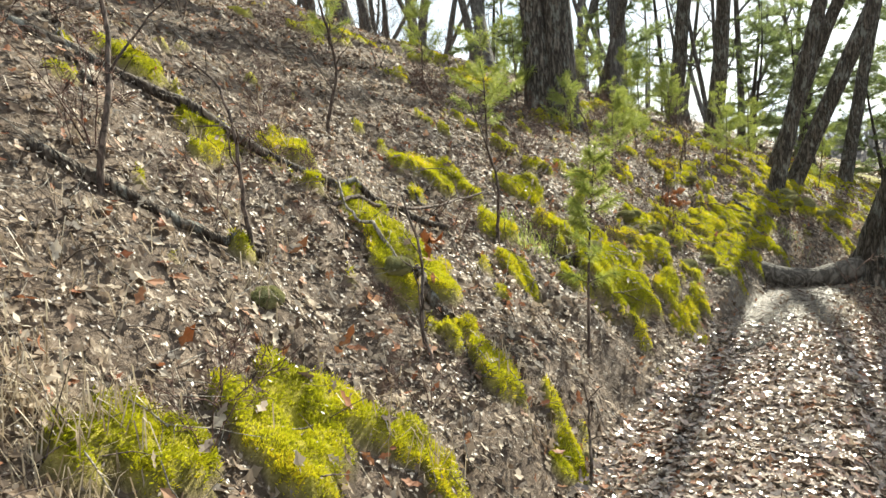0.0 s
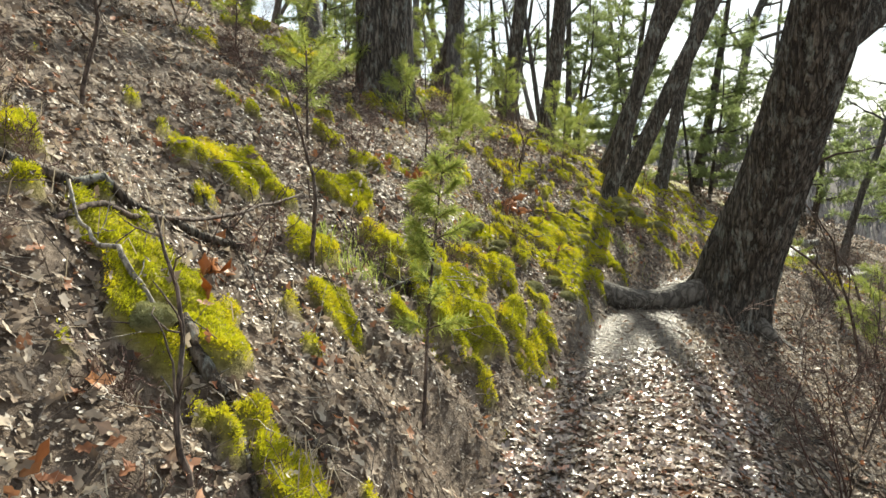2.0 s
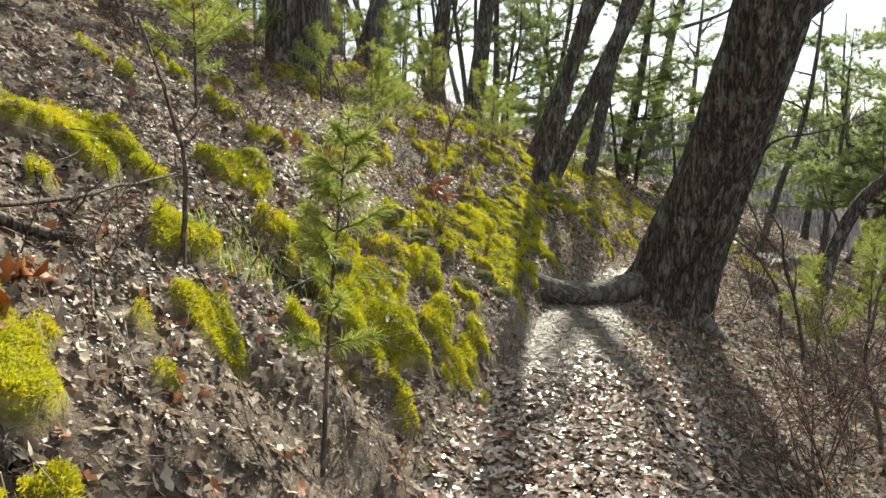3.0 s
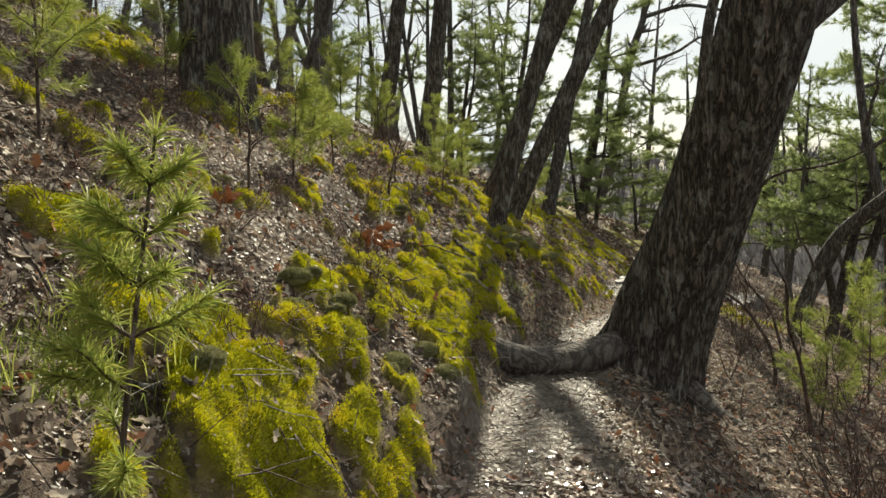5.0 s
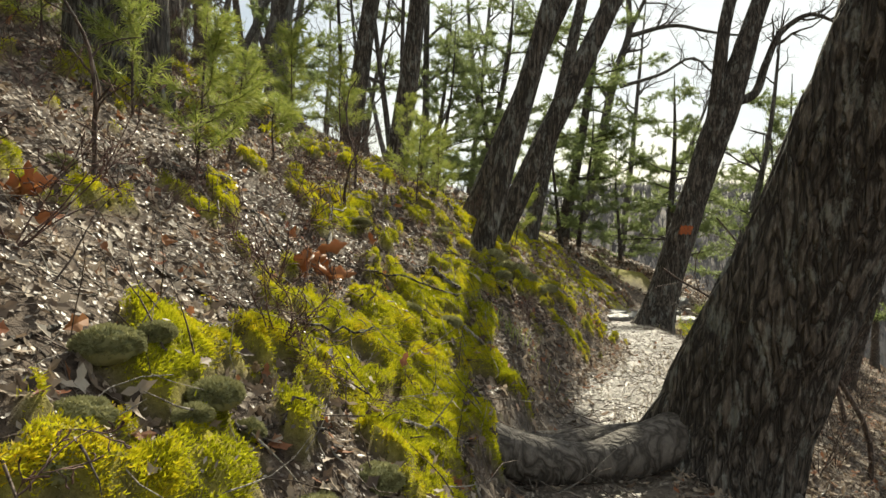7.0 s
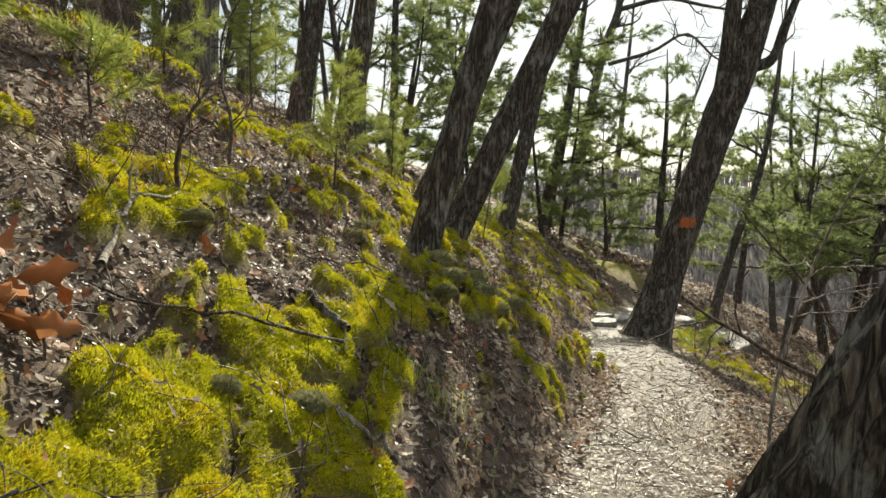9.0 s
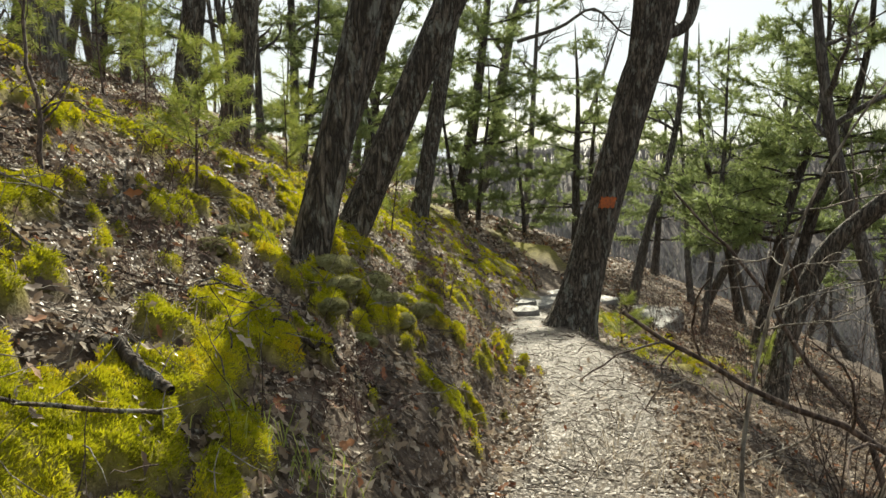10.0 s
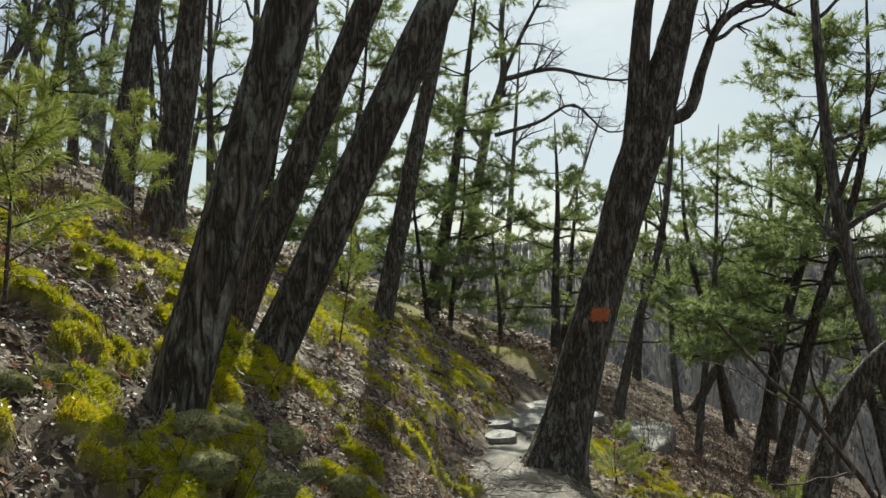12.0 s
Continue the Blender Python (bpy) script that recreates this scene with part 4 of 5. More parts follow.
def lay(points, r0, r1, mat, label, name="fallen_branch", lift=0.0, seed=0, forks=0, steps=16):
    rng = np.random.default_rng(seed)
    p = bend([(x, y, 0) for x, y in points], steps)
    p[:, :2] += rng.normal(0, 0.006, (steps, 2))
    g = ground_height(p[:, 0], p[:, 1])
    hold = np.convolve(np.pad(g, 3, mode="edge"), np.ones(7) / 7, "valid")
    p[:, 2] = np.maximum(hold, g - r0 * 0.3) + r0 * 0.5 + np.linspace(0, lift, steps)
    rr = np.linspace(r0, r1, steps) * (1 + rng.normal(0, 0.06, steps))
    t = thing(name, label, "branch", tuple(p[0]), "fallen branches")
    piece("stick", mesh_of("stick", *tubes([(p, rr)], 9), mat), t)
    for lv in boughs(rng, p, rr, forks, 0.3, 0.9, 0.3, 1, 0.7, 0.0, 0.2) if forks else ():
        for br in lv:
            piece("side_twig", mesh_of("side_twig", *tubes([br], 5), mat), t)


D1, D2 = "dark fallen branch lying on the leafy slope", "pale weathered stick lying on leaves"
lay([(3.70, 9.95), (3.95, 9.95), (4.22, 9.98)], 0.014, 0.007, DEADWOOD, D1, forks=2, seed=1)
lay([(3.78, 10.12), (4.0, 10.08), (4.25, 10.0)], 0.016, 0.010, DEADWOOD, D1, seed=2)
lay([(-0.38, 3.78), (-0.28, 3.68), (-0.17, 3.58)], 0.03, 0.022, DEADWOOD, "rotting mossy log stub in the bank", "log_stub", seed=3)
lay([(-0.75, 3.85), (-0.4, 4.5), (0.05, 5.5)], 0.013, 0.006, TWIG, D1, lift=0.12, forks=4, seed=4)
lay([(3.02, 9.50), (3.1, 9.35), (3.2, 9.18)], 0.028, 0.018, DEADWOOD, "short dark rotting stub on the moss", "log_stub", seed=5)
lay([(3.03, 8.70), (3.16, 8.66), (3.28, 8.58)], 0.012, 0.007, PALE_TWIG, D2, seed=6)
lay([(0.62, 5.58), (0.72, 5.82), (0.82, 6.1)], 0.010, 0.006, PALE_TWIG, D2, lift=0.05, forks=2, seed=7)
lay([(-1.6, 2.7), (-1.3, 2.9), (-0.9, 3.15)], 0.03, 0.02, DEADWOOD, "dark decaying log among leaves", "fallen_log", seed=8)
lay([(-2.2, 3.6), (-1.3, 3.9), (-0.2, 4.6)], 0.035, 0.018, DEADWOOD, "dark decaying log among leaves", "fallen_log", forks=3, seed=9, steps=24)
lay([(1.66, 5.17), (1.82, 5.26), (2.02, 5.46)], 0.032, 0.024, DEADWOOD, "short knobbly stick lying on the path", "fallen_stick", seed=11)
lay([(2.0, 4.58), (2.45, 4.85), (2.95, 5.25)], 0.018, 0.010, DEADWOOD, D1, forks=2, seed=12)
lay([(1.35, 8.9), (1.6, 8.85), (1.85, 8.95)], 0.02, 0.012, DEADWOOD, D1, seed=13)
lay([(0.35, 7.9), (0.6, 7.4), (0.8, 7.0)], 0.03, 0.02, DEADWOOD, "dark decaying log among leaves", "fallen_log", seed=14)
lay([(2.0, 8.9), (2.2, 8.7), (2.4, 8.75)], 0.012, 0.006, PALE_TWIG, D2, forks=2, seed=15)
rng = np.random.default_rng(93)
for k in range(95):
    x, y = rng.uniform(-2.6, 4.5), rng.uniform(2, 13)
    s = float(from_trail(np.array([x]), np.array([y]))[0][0])
    if not (0.7 < s < 4.2 or -3 < s < -0.7):
        continue
    a, ln = rng.uniform(0, 6.28), rng.uniform(0.35, 1.1)
    lay([(x, y), (x + ln * 0.5 * math.cos(a + 0.15), y + ln * 0.5 * math.sin(a + 0.15)), (x + ln * math.cos(a), y + ln * math.sin(a))], rng.uniform(0.006, 0.016), 0.004,
        PALE_TWIG if k % 3 == 0 else DEADWOOD, D2 if k % 3 == 0 else D1, lift=rng.uniform(0, 0.06), forks=int(rng.integers(0, 4)), seed=600 + k)


def tall_twig():
    """The pale leafless sprout that arches over the path's outer edge."""
    rng = np.random.default_rng(61)
    b = on_ground(4.74, 8.50, 0.02)
    t = thing("arching_sprout", "pale arching leafless sprout at the path's outer edge", "shrub", b)
    main = bend([b, (4.80, 8.57, 0.75), (4.90, 8.57, 1.10), (4.98, 8.53, 1.38), (5.06, 8.44, 1.65), (5.2, 8.3, 1.95)], 24)
    rr = np.linspace(0.009, 0.003, 24)
    piece("stem", mesh_of("stem", *tubes([(main, rr)], 7), PALE_TWIG), t)
    for lv in boughs(rng, main, rr, 9, 0.2, 0.95, 0.5, 2, 0.9, -0.01, 0.25):
        for br in lv:
            piece("side_twig", mesh_of("side_twig", *tubes([br], 4), PALE_TWIG), t)


tall_twig()


def crooked_sapling(at, lean, height, seed, r=0.013):
    """A bare crooked young hardwood."""
    rng = np.random.default_rng(seed)
    b = on_ground(at[0], at[1], 0.03)
    ln = wander(rng, b, lean, height, 14, 0.13, 0.03)
    rr = np.linspace(r, r * 0.35, 15)
    t = thing("bare_sapling", "thin crooked leafless sapling on the leafy bank", "sapling", b, "bare saplings")
    piece("stem", mesh_of("stem", *tubes([(ln, rr)], 8), TWIG), t)
    for br in boughs(rng, ln, rr, 6, 0.25, 0.95, height * 0.3, 1, 0.8, 0.03, 0.2)[0]:
        piece("side_twig", mesh_of("side_twig", *tubes([br], 5), TWIG), t)


for k, (x, y, h) in enumerate(((-1.41, 2.80, 1.5), (-0.95, 3.1, 0.9), (-0.25, 3.2, 0.8), (0.1, 4.9, 1.0), (-1.0, 5.2, 1.3), (1.1, 7.7, 0.9), (0.4, 3.35, 0.5), (2.6, 9.9, 0.9), (2.9, 10.8, 1.2), (4.9, 7.0, 1.8), (5.5, 8.0, 2.0), (4.3, 5.6, 1.6), (6.8, 9.3, 2.2))):
    crooked_sapling((x, y), (0.06 * (-1) ** k, 0.03, 1), h, 700 + k, 0.006 + 0.006 * h)


def rock_steps():
    """Flat ledges of pale rock where the path goes on past the marked tree."""
    m, n, l, b = material("ledge_rock", 0.55, 0.4)
    v = space(n, l)
    col = ramp_node(n, l, noise_node(n, l, v, 6, 7, 0.7), [(0.3, (0.10, 0.09, 0.08)), (0.5, (0.17, 0.158, 0.14)), (0.7, (0.27, 0.25, 0.225))])
    l.new(col, b.inputs["Base Color"])
    bump_node(n, l, b, noise_node(n, l, v, 18, 8, 0.7), 0.8, 0.04)
    rng = np.random.default_rng(71)
    spots = [(9.6, 16.9, 0.7), (10.3, 17.3, 0.9), (10.9, 18.0, 0.8), (11.7, 18.6, 1.1), (12.4, 19.7, 1.0), (13.3, 20.3, 1.2), (14.2, 21.6, 1.3), (11.2, 17.3, 0.7), (12.9, 18.9, 0.9), (15.4, 22.6, 1.5),
             (13.6, 18.3, 1.9), (14.8, 19.4, 2.0), (16.5, 24, 1.4), (9.0, 15.9, 0.5)]
    for x, y, w in spots:
        bm = bmesh.new()
        k = 11
        g = on_ground(x, y)
        rings = []
        turn = rng.uniform(0, 6.28)
        wob = rng.uniform(0.7, 1.15, k)
        for f, z in ((1.02, -0.25), (1.0, 0.06), (0.94, 0.10), (0.5, 0.115), (0.0, 0.12)):
            if f == 0:
                rings.append([bm.verts.new(g + np.array([0, 0, z + rng.normal(0, 0.01)]))])
                continue
            ring = []
            for j in range(k):
                a = turn + j * 2 * math.pi / k
                px, py = w * 0.62 * f * wob[j] * math.cos(a), w * 0.40 * f * wob[j] * math.sin(a)
                ring.append(bm.verts.new((x + px * 0.75 - py * 0.66, y + px * 0.66 + py * 0.75, g[2] + z + rng.normal(0, 0.012))))
            rings.append(ring)
        for lo, hi in zip(rings[:-2], rings[1:-1]):
            for j in range(k):
                bm.faces.new((lo[j], lo[(j + 1) % k], hi[(j + 1) % k], hi[j]))
        for j in range(k):
            bm.faces.new((rings[-2][j], rings[-2][(j + 1) % k], rings[-1][0]))
        me = bpy.data.meshes.new("ledge")
        bm.to_mesh(me)
        bm.free()
        me.materials.append(m)
        tagged(new("rock_ledge", me), "flat pale weathered rock ledge in the path", "rock", "rock ledges")


rock_steps()

# ---- moss, leaves and crumbs ----


def ground_frame(x, y):
    e = 0.03
    z = ground_height(x, y)
    n = np.stack([-(ground_height(x + e, y) - z) / e, -(ground_height(x, y + e) - z) / e, np.ones(len(x))], -1)
    return z, n / np.linalg.norm(n, axis=1)[:, None]


def along_path(rng, n, y0, y1, s0, s1):
    """Random places within a band along the trail."""
    k = np.nonzero((LINE[:, 1] > y0) & (LINE[:, 1] < y1))[0]
    step = np.linalg.norm(np.gradient(LINE[:, :2], axis=0), axis=1)[k]
    i = rng.choice(k, n, p=step / step.sum())
    s = rng.uniform(s0, s1, n)
    gap = np.linalg.norm(np.gradient(LINE[:, :2], axis=0), axis=1)
    j = rng.uniform(-0.6, 0.6, (n, 1)) * gap[i][:, None]
    p = LINE[i, :2] + WAY[i] * j + np.stack([-WAY[i, 1], WAY[i, 0]], -1) * s[:, None]
    return p[:, 0], p[:, 1]


def moss_tufts(name, n, y0, y1, s0, s1, tall, wide, seed):
    rng = np.random.default_rng(seed)
    x, y = along_path(rng, n, y0, y1, s0, s1)
    s, _ = from_trail(x, y)
    c = moss_cover(x, y, s)
    keep = rng.uniform(0.25, 0.9, n) < c * (0.32 + 0.78 * ease(0.15, 0.5, moss_relief(x, y)))
    x, y = x[keep], y[keep]
    z, nrm = ground_frame(x, y)
    k = 5
    p = np.repeat(np.stack([x, y, z - 0.003], -1), k, axis=0)
    d = np.repeat(nrm, k, axis=0) * 0.9 + np.array([0, 0, 0.2]) + rng.normal(0, 0.45, (len(p), 3))
    d /= np.linalg.norm(d, axis=1)[:, None]
    side = np.cross(d, rng.normal(0, 1, (len(p), 3)))
    side /= np.linalg.norm(side, axis=1)[:, None]
    h = tall * rng.uniform(0.5, 1.2, (len(p), 1))
    j = rng.normal(0, 0.010, p.shape)
    p = p + j - np.repeat(nrm, k, axis=0) * (j * np.repeat(nrm, k, axis=0)).sum(1)[:, None]
    V = np.stack([p - side * wide / 2, p + side * wide / 2, p + d * h], 1).reshape(-1, 3)
    ob = new(name, mesh_of(name, V, np.arange(len(V)).reshape(-1, 3), MOSS, False))
    return tagged(ob, "thick yellow-green moss carpet on the bank", "moss", kind="stuff")


moss_tufts("moss", 620000, 1.2, 12.5, 0.28, 2.9, 0.015, 0.0050, 801)
moss_tufts("moss", 60000, 6.5, 13.5, 2.8, 6.5, 0.03, 0.014, 804)
moss_tufts("moss", 60000, 11.0, 20.0, 0.3, 5.0, 0.032, 0.014, 802)
moss_tufts("moss", 40000, 10.5, 18.0, -3.5, -0.4, 0.03, 0.012, 803)


def cushion(at, size, seed):
    """A grey-green cushion of another moss."""
    rng = np.random.default_rng(seed)
    g = on_ground(at[0], at[1])
    n = 3400
    v = rng.normal(0, 1, (n, 3))
    v[:, 2] = abs(v[:, 2]) - 0.25
    v /= np.linalg.norm(v, axis=1)[:, None]
    wob = 1 + 0.25 * (vnoise(v[:, 0] * 2, v[:, 1] * 2 + v[:, 2], 0.6, seed) - 0.5)
    p = g + v * np.array([1.08, 1.08, 0.66]) * (size * wob)[:, None]
    d = v + rng.normal(0, 0.35, v.shape)
    side = np.cross(d, rng.normal(0, 1, v.shape))
    side /= np.linalg.norm(side, axis=1)[:, None]
    V = np.stack([p - side * 0.005 - v * 0.010, p + side * 0.005 - v * 0.010, p + d * 0.0045], 1).reshape(-1, 3)
    F3 = np.arange(len(V)).reshape(-1, 3)
    t = thing("moss_cushion", "rounded grey-green cushion of moss on the bank", "moss", g, "moss cushions")
    bm = bmesh.new()
    bmesh.ops.create_icosphere(bm, subdivisions=3, radius=1)
    for q in bm.verts:
        c = q.co.copy()
        wob = 1 + 0.25 * (float(vnoise(c.x * 2, c.y * 2 + c.z, 0.6, seed)) - 0.5)
        q.co = Vector(g) + Vector((c.x * 1.08, c.y * 1.08, c.z * 0.66)) * size * wob * 0.97
    me = bpy.data.meshes.new("core")
    bm.to_mesh(me)
    bm.free()
    me.materials.append(CUSHION)
    piece("core", me, t)
    piece("fuzz", mesh_of("fuzz", V, F3, CUSHION, False), t)


for k, (x, y, r) in enumerate(((1.22, 6.49, 0.07), (1.11, 6.14, 0.08), (1.46, 6.50, 0.06), (1.91, 6.66, 0.07), (1.98, 6.54, 0.07), (1.63, 6.36, 0.06), (0.78, 5.48, 0.06), (1.32, 6.58, 0.045), (1.17, 6.29, 0.065), (1.54, 6.60, 0.045),
                               (1.40, 6.40, 0.04), (1.70, 6.48, 0.08), (0.96, 7.98, 0.06), (2.64, 8.54, 0.05), (2.92, 8.67, 0.065), (2.69, 8.89, 0.045), (2.66, 9.69, 0.06), (-0.42, 3.66, 0.075), (-0.85, 2.9, 0.07))):
    cushion((x, y), r, 820 + k)
# a drift of them round the foot of the leaning tree
for k, (x, y, r) in enumerate(((3.89, 11.25, 0.09), (4.05, 11.42, 0.08), (4.19, 11.11, 0.10), (4.59, 11.58, 0.11), (4.37, 11.20, 0.10), (4.85, 11.63, 0.11), (4.02, 11.12, 0.08), (4.37, 10.90, 0.09), (4.59, 10.95, 0.10), (4.17, 10.55, 0.07),
                               (4.29, 10.48, 0.07), (4.94, 11.50, 0.09), (3.75, 11.02, 0.07), (5.08, 11.36, 0.08), (4.68, 10.84, 0.07), (3.62, 10.75, 0.08), (4.75, 11.2, 0.09), (4.5, 11.35, 0.08), (3.5, 10.2, 0.07))):
    cushion((x, y), r, 850 + k)


def leaf_shapes(rng, p, nrm, size, tilt, curl):
    """Lobed dead leaves, folded at the midrib and curled."""
    n = len(p)
    up = nrm + rng.normal(0, tilt, (n, 3))
    up /= np.linalg.norm(up, axis=1)[:, None]
    a = np.cross(up, rng.normal(0, 1, (n, 3)))
    a /= np.linalg.norm(a, axis=1)[:, None]
    b = np.cross(up, a)
    s = size[:, None]
    c = rng.normal(0.25, curl, (n, 1))
    f = rng.uniform(0.0, 0.5, (n, 1))

    def at(u, v):
        return p + s * (a * u + b * v + up * (c * u * u * 1.6 + f * abs(v)))

    o = [at(-0.5, 0), at(-0.28, 0.17), at(-0.10, 0.11), at(0.10, 0.26), at(0.24, 0.12), at(0.5, 0.0), at(0.24, -0.12), at(0.10, -0.26), at(-0.10, -0.11), at(-0.28, -0.17), at(0.02, 0)]
    V = np.stack(o, 1).reshape(-1, 3)
    i = np.arange(n)[:, None] * 11
    q = np.array([[0, 10, 2, 1], [10, 4, 3, 2], [10, 5, 4, 4], [0, 9, 8, 10], [10, 8, 7, 6], [10, 6, 5, 5]])
    quads = (i[:, :, None] + q[None, [0, 1, 3, 4]]).reshape(-1, 4)
    tris = (i[:, :, None] + np.array([[10, 5, 4], [10, 6, 5]])[None]).reshape(-1, 3)
    return V, quads, tris


def litter(name, label, n, y0, y1, s0, s1, lo, hi, tilt, seed, mat, rule):
    rng = np.random.default_rng(seed)
    x, y = along_path(rng, n, y0, y1, s0, s1)
    s, _ = from_trail(x, y)
    keep = rng.uniform(0, 1, n) < rule(x, y, s)
    if lo > 0.055:
        keep &= ~((np.abs(s) < 4.0) & (y < 13.5))
    x, y = x[keep], y[keep]
    z, nrm = ground_frame(x, y)
    size = rng.uniform(lo, hi, len(x))
    p = np.stack([x, y, z], -1) + nrm * (0.004 + rng.uniform(0, 0.02, (len(x), 1)))
    if hi < 0.04 or lo > 0.055:
        up = nrm + rng.normal(0, tilt, nrm.shape)
        a = np.cross(up, rng.normal(0, 1, nrm.shape))
        a *= size[:, None] / np.linalg.norm(a, axis=1)[:, None]
        b = np.cross(nrm, a) * rng.uniform(0.25, 0.7, (len(x), 1))
        V = np.stack([p - a / 2, p + b / 2, p + a / 2, p - b / 2], 1).reshape(-1, 3)
        ob = new(name, mesh_of(name, V, np.arange(len(V)).reshape(-1, 4), mat, False))
        return tagged(ob, label, "leaves", kind="stuff")
    V, q, t = leaf_shapes(rng, p, nrm, size, tilt, 0.22)
    # triangles only, so that all pieces share one array
    F3 = np.concatenate([q[:, [0, 1, 2]], q[:, [0, 2, 3]], t])
    ob = new(name, mesh_of(name, V, F3, mat, False))
    return tagged(ob, label, "leaves", kind="stuff")


def bare(x, y):
    """Few leaves lie in the washed-out hollows."""
    k = np.ones(len(x))
    for hx, hy, hr in HOLLOWS:
        k = np.minimum(k, 1 - 0.9 * np.exp(-(((x - hx) / hr) ** 2 + ((y - hy) / hr) ** 2) * 1.2))
    return k


def on_slope(x, y, s):
    worn = ease(0.26, 0.45, np.abs(s)) + ease(6.2, 4.6, y)
    return np.clip(worn, 0.06, 1) * (1 - 0.92 * moss_cover(x, y, s)) * bare(x, y) * (0.45 + 0.75 * fbm(x, y, 0.9, 71, 3))


litter("leaf_litter", "curled brown and pale dead oak leaves on the slope", 96000, 0.0, 12, -3.0, 4.4, 0.03, 0.085, 0.42, 901, LITTER, on_slope)
litter("leaf_litter", "scattered brown dead leaves further along the slope", 115000, 10, 27, -6.0, 7.0, 0.07, 0.15, 0.35, 902, LITTER, on_slope)
litter("leaf_litter", "pale dead leaves covering the upper slope", 75000, -1, 16, 4.2, 12.0, 0.05, 0.11, 0.35, 908, LITTER, on_slope)
litter("leaf_litter", "dead leaves over the far slope", 60000, 16, 36, -8.0, 12.0, 0.12, 0.26, 0.35, 909, LITTER, on_slope)
litter("leaf_litter", "brown dead leaves drifted on the footpath", 10000, 0.5, 6.2, -0.8, 0.5, 0.05, 0.10, 0.14, 903, WET_LITTER, lambda x, y, s: ease(6.3, 5.0, y))
litter("leaf_crumbs", "trodden scraps of dead leaves on the footpath", 13000, 5.0, 15, -0.55, 0.55, 0.018, 0.038, 0.16, 910, TRODDEN, lambda x, y, s: ease(0.62, 0.35, np.abs(s)) * (0.35 + 0.9 * fbm(x, y, 0.5, 73, 3)))
litter("leaf_crumbs", "broken leaf crumbs and chips on the soil", 120000, 0.5, 14, -1.6, 2.6, 0.008, 0.026, 0.35, 904, CHIP, lambda x, y, s: (1 - 0.9 * moss_cover(x, y, s)) * 0.95)


def small_twigs():
    rng = np.random.default_rng(905)
    x, y = along_path(rng, 15000, 0.8, 14, -2.6, 4.4)
    z, nrm = ground_frame(x, y)
    lines = []
    for k in range(len(x)):
        d = np.cross(nrm[k], rng.normal(0, 1, 3)) + nrm[k] * rng.normal(0.08, 0.14)
        ln = wander(rng, (x[k], y[k], z[k] + 0.008), d, rng.uniform(0.06, 0.34), 4, 0.16, 0.0)
        lines.append((ln, np.linspace(rng.uniform(0.0014, 0.0042), 0.001, 5)))
    for part_lines, mat in ((lines[::2], TWIG), (lines[1::2], PALE_TWIG)):
        ob = new("twig_litter", mesh_of("twig_litter", *tubes(part_lines, 3), mat))
        tagged(ob, "fine dead twigs scattered over the slope", "branchwork", kind="stuff")


small_twigs()


def dead_grass(name, spots, seed, mat, label):
    rng = np.random.default_rng(seed)
    c = np.concatenate([np.array([x, y]) + rng.normal(0, r, (n, 2)) for x, y, r, n in spots])
    z = ground_height(c[:, 0], c[:, 1])
    n = len(c)
    a = rng.uniform(0, 6.28, n)
    h, out = rng.uniform(0.04, 0.15, n), rng.uniform(0.03, 0.16, n)
    way = np.stack([np.cos(a), np.sin(a), np.zeros(n)], -1)
    side = np.stack([-np.sin(a), np.cos(a), np.zeros(n)], -1) * 0.0022
    p = np.column_stack([c, z])
    m1, m2 = p + way * (out * 0.4)[:, None], p + way * out[:, None]
    m1[:, 2] += h * 0.7
    m2[:, 2] += h * rng.uniform(0.2, 1.0, n)
    V = np.stack([p - side, p + side, m1 + side * 0.8, m1 - side * 0.8, m2], 1).reshape(-1, 3)
    i = np.arange(n)[:, None] * 5
    F3 = (i[:, :, None] + np.array([[0, 1, 2], [0, 2, 3], [3, 2, 4]])[None]).reshape(-1, 3)
    tagged(new(name, mesh_of(name, V, F3, mat, False)), label, "grass", kind="stuff")


dead_grass("dead_grass", [(-1.05, 1.72, 0.12, 420), (-1.25, 2.2, 0.25, 120), (-0.25, 2.55, 0.12, 130), (-0.95, 2.9, 0.3, 200), (0.1, 3.4, 0.10, 80), (2.9, 5.6, 0.4, 260), (4.6, 8.2, 0.4, 300), (5.6, 9.6, 0.45, 320), (-0.9, 4.4, 0.5, 250)], 906, STRAW, "tufts of dry straw-coloured grass")
dead_grass("green_grass", [(0.25, 5.15, 0.10, 160), (0.45, 5.4, 0.14, 200), (9.0, 13.2, 0.5, 260), (3.55, 9.2, 0.12, 90)], 907, BRIGHT_NEEDLE, "tufts of fresh green grass in the moss")


def russet_leaf(at, size, seed):
    rng = np.random.default_rng(seed)
    g = on_ground(*at)
    V, q, t = leaf_shapes(rng, (g + np.array([0, 0, size * 0.35]))[None], np.array([[rng.normal(0, 0.5), -0.8, 0.5]]), np.array([size]), 0.25, 0.3)
    ob = new("oak_leaf", mesh_of("oak_leaf", V, [list(r) for r in q] + [list(r) for r in t], RED_LEAF, False))
    ob.modifiers.new("thickness", "SOLIDIFY").thickness = 0.001
    tagged(ob, "curled russet oak leaf caught upright on the slope", "leaf", "russet leaves")


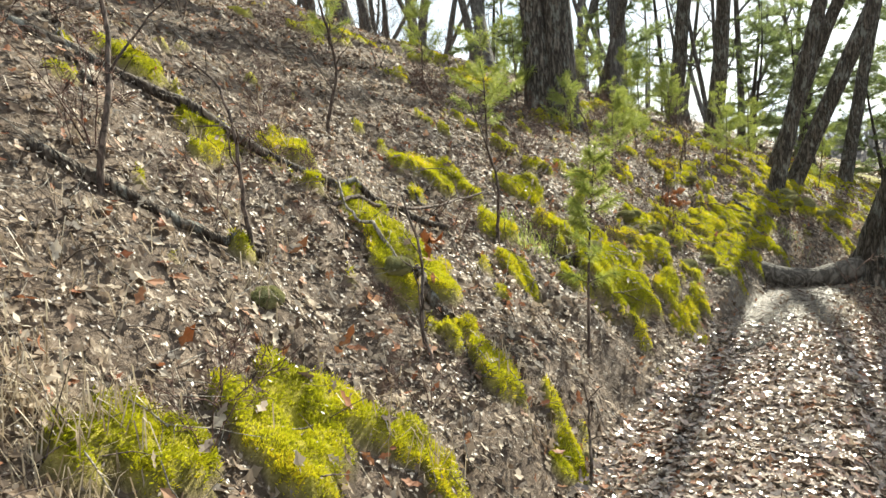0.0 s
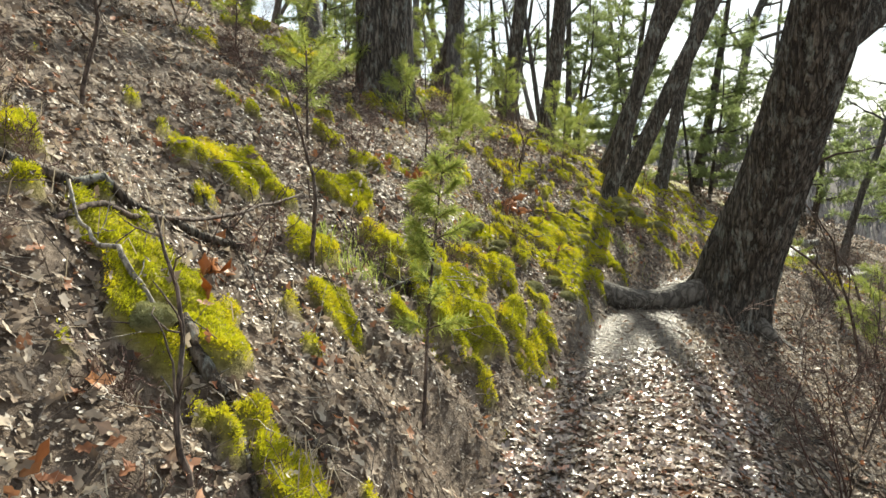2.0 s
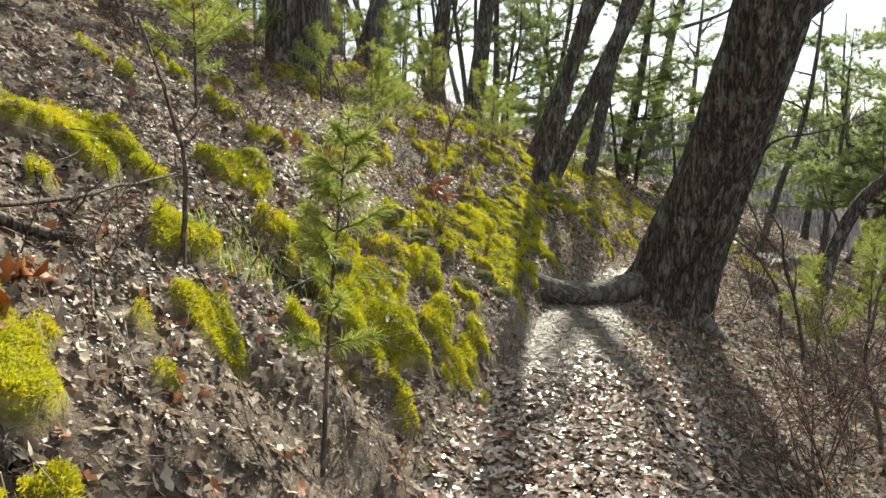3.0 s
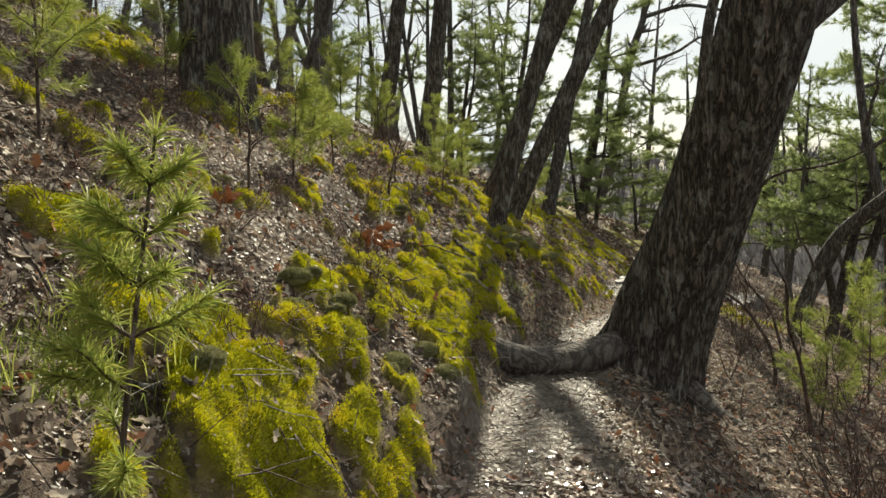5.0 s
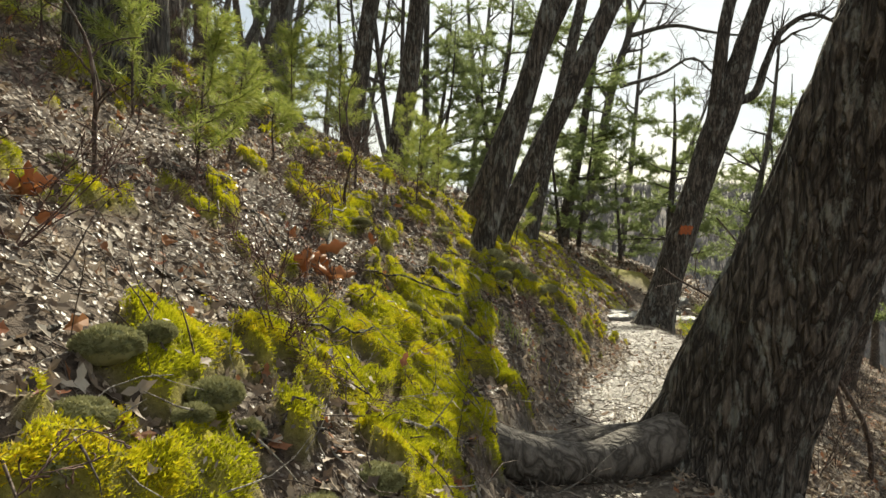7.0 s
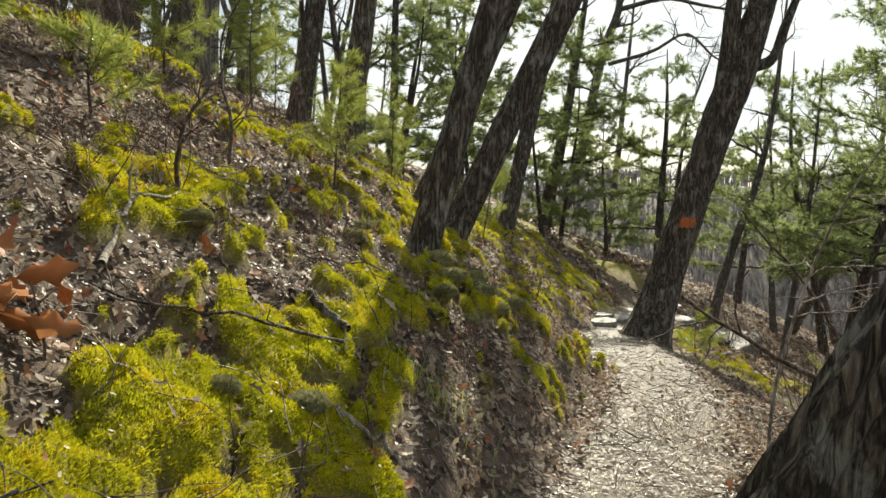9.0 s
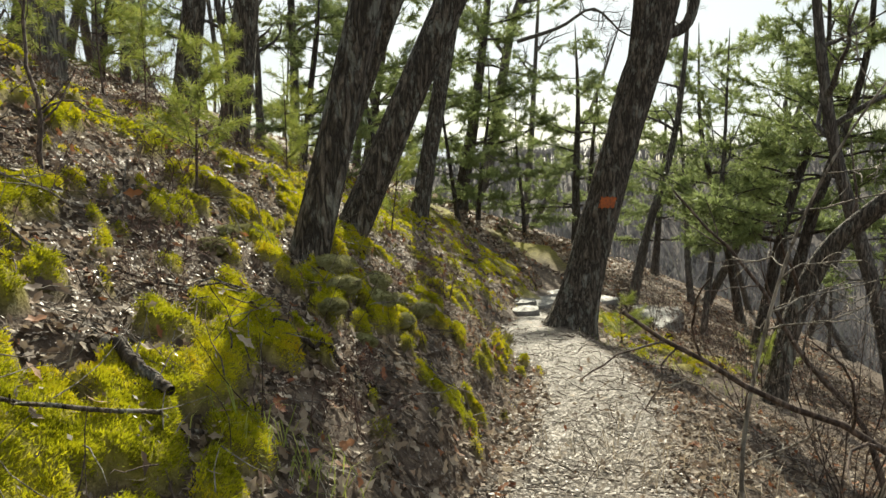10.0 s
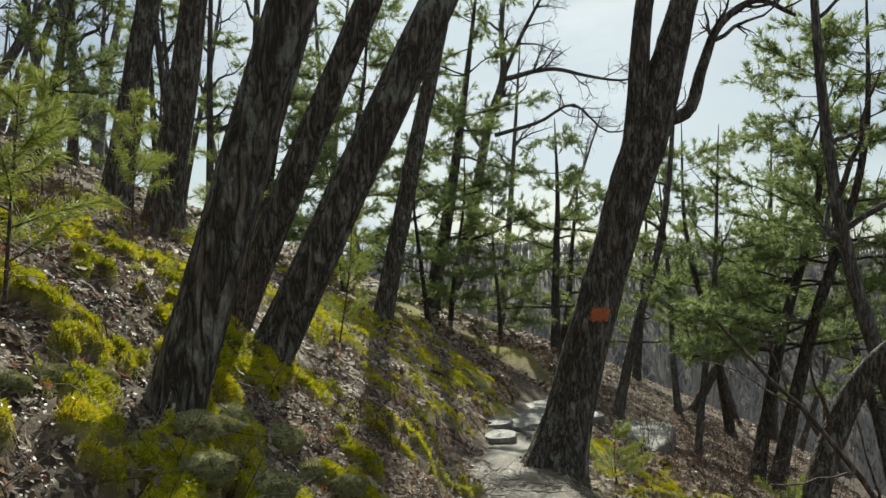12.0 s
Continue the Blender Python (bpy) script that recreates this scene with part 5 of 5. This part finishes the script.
for k, (x, y, sz) in enumerate(((-0.28, 3.98, 0.12), (-0.82, 3.40, 0.13), (-0.57, 3.02, 0.12), (2.04, 8.86, 0.14), (0.90, 6.98, 0.13), (2.22, 8.80, 0.13), (2.10, 8.72, 0.11), (2.68, 9.48, 0.11), (1.15, 6.57, 0.10), (1.0, 7.2, 0.11),
                                (-0.3, 4.6, 0.10), (-0.95, 2.35, 0.12), (-0.5, 3.3, 0.11), (-0.75, 2.75, 0.10), (0.7, 7.1, 0.12), (1.9, 8.95, 0.11), (2.05, 8.55, 0.12), (-0.1, 3.6, 0.09), (0.15, 6.4, 0.10), (1.35, 7.6, 0.10), (3.3, 10.9, 0.1))):
    russet_leaf((x, y), sz, 950 + k)


def oak_sprig(at, height, size, seed):
    """A broken oak twig that still holds its big dead leaves."""
    rng = np.random.default_rng(seed)
    g = on_ground(*at, 0.01)
    t = thing("oak_sprig", "broken oak sprig holding large curled russet leaves", "leaf", g, "russet sprigs")
    ln = wander(rng, g, (rng.normal(0, 0.3), rng.normal(0, 0.3), 1), height, 7, 0.14, 0.0)
    piece("stem", mesh_of("stem", *tubes([(ln, np.linspace(0.005, 0.002, 8))], 6), TWIG), t)
    for k in range(6):
        p = ln[3 + k % 5] + rng.normal(0, 0.25 * size, 3) * (1, 1, 0.4)
        nrm = np.array([[rng.normal(-0.2, 0.5), -0.6 + rng.normal(0, 0.4), 0.6 + rng.normal(0, 0.3)]])
        V, q, tr = leaf_shapes(rng, p[None], nrm, np.array([size * rng.uniform(0.7, 1.1)]), 0.2, 0.35)
        ob = piece("leaf", mesh_of("leaf", V, [list(r) for r in q] + [list(r) for r in tr], RED_LEAF, True), t)
        ob.modifiers.new("thickness", "SOLIDIFY").thickness = 0.001


for k, (x, y, h, sz) in enumerate(((2.19, 8.46, 0.22, 0.17), (2.02, 8.40, 0.14, 0.15), (0.92, 7.28, 0.10, 0.12), (-0.30, 4.22, 0.08, 0.12), (0.75, 7.45, 0.12, 0.12))):
    oak_sprig((x, y), h, sz, 980 + k)
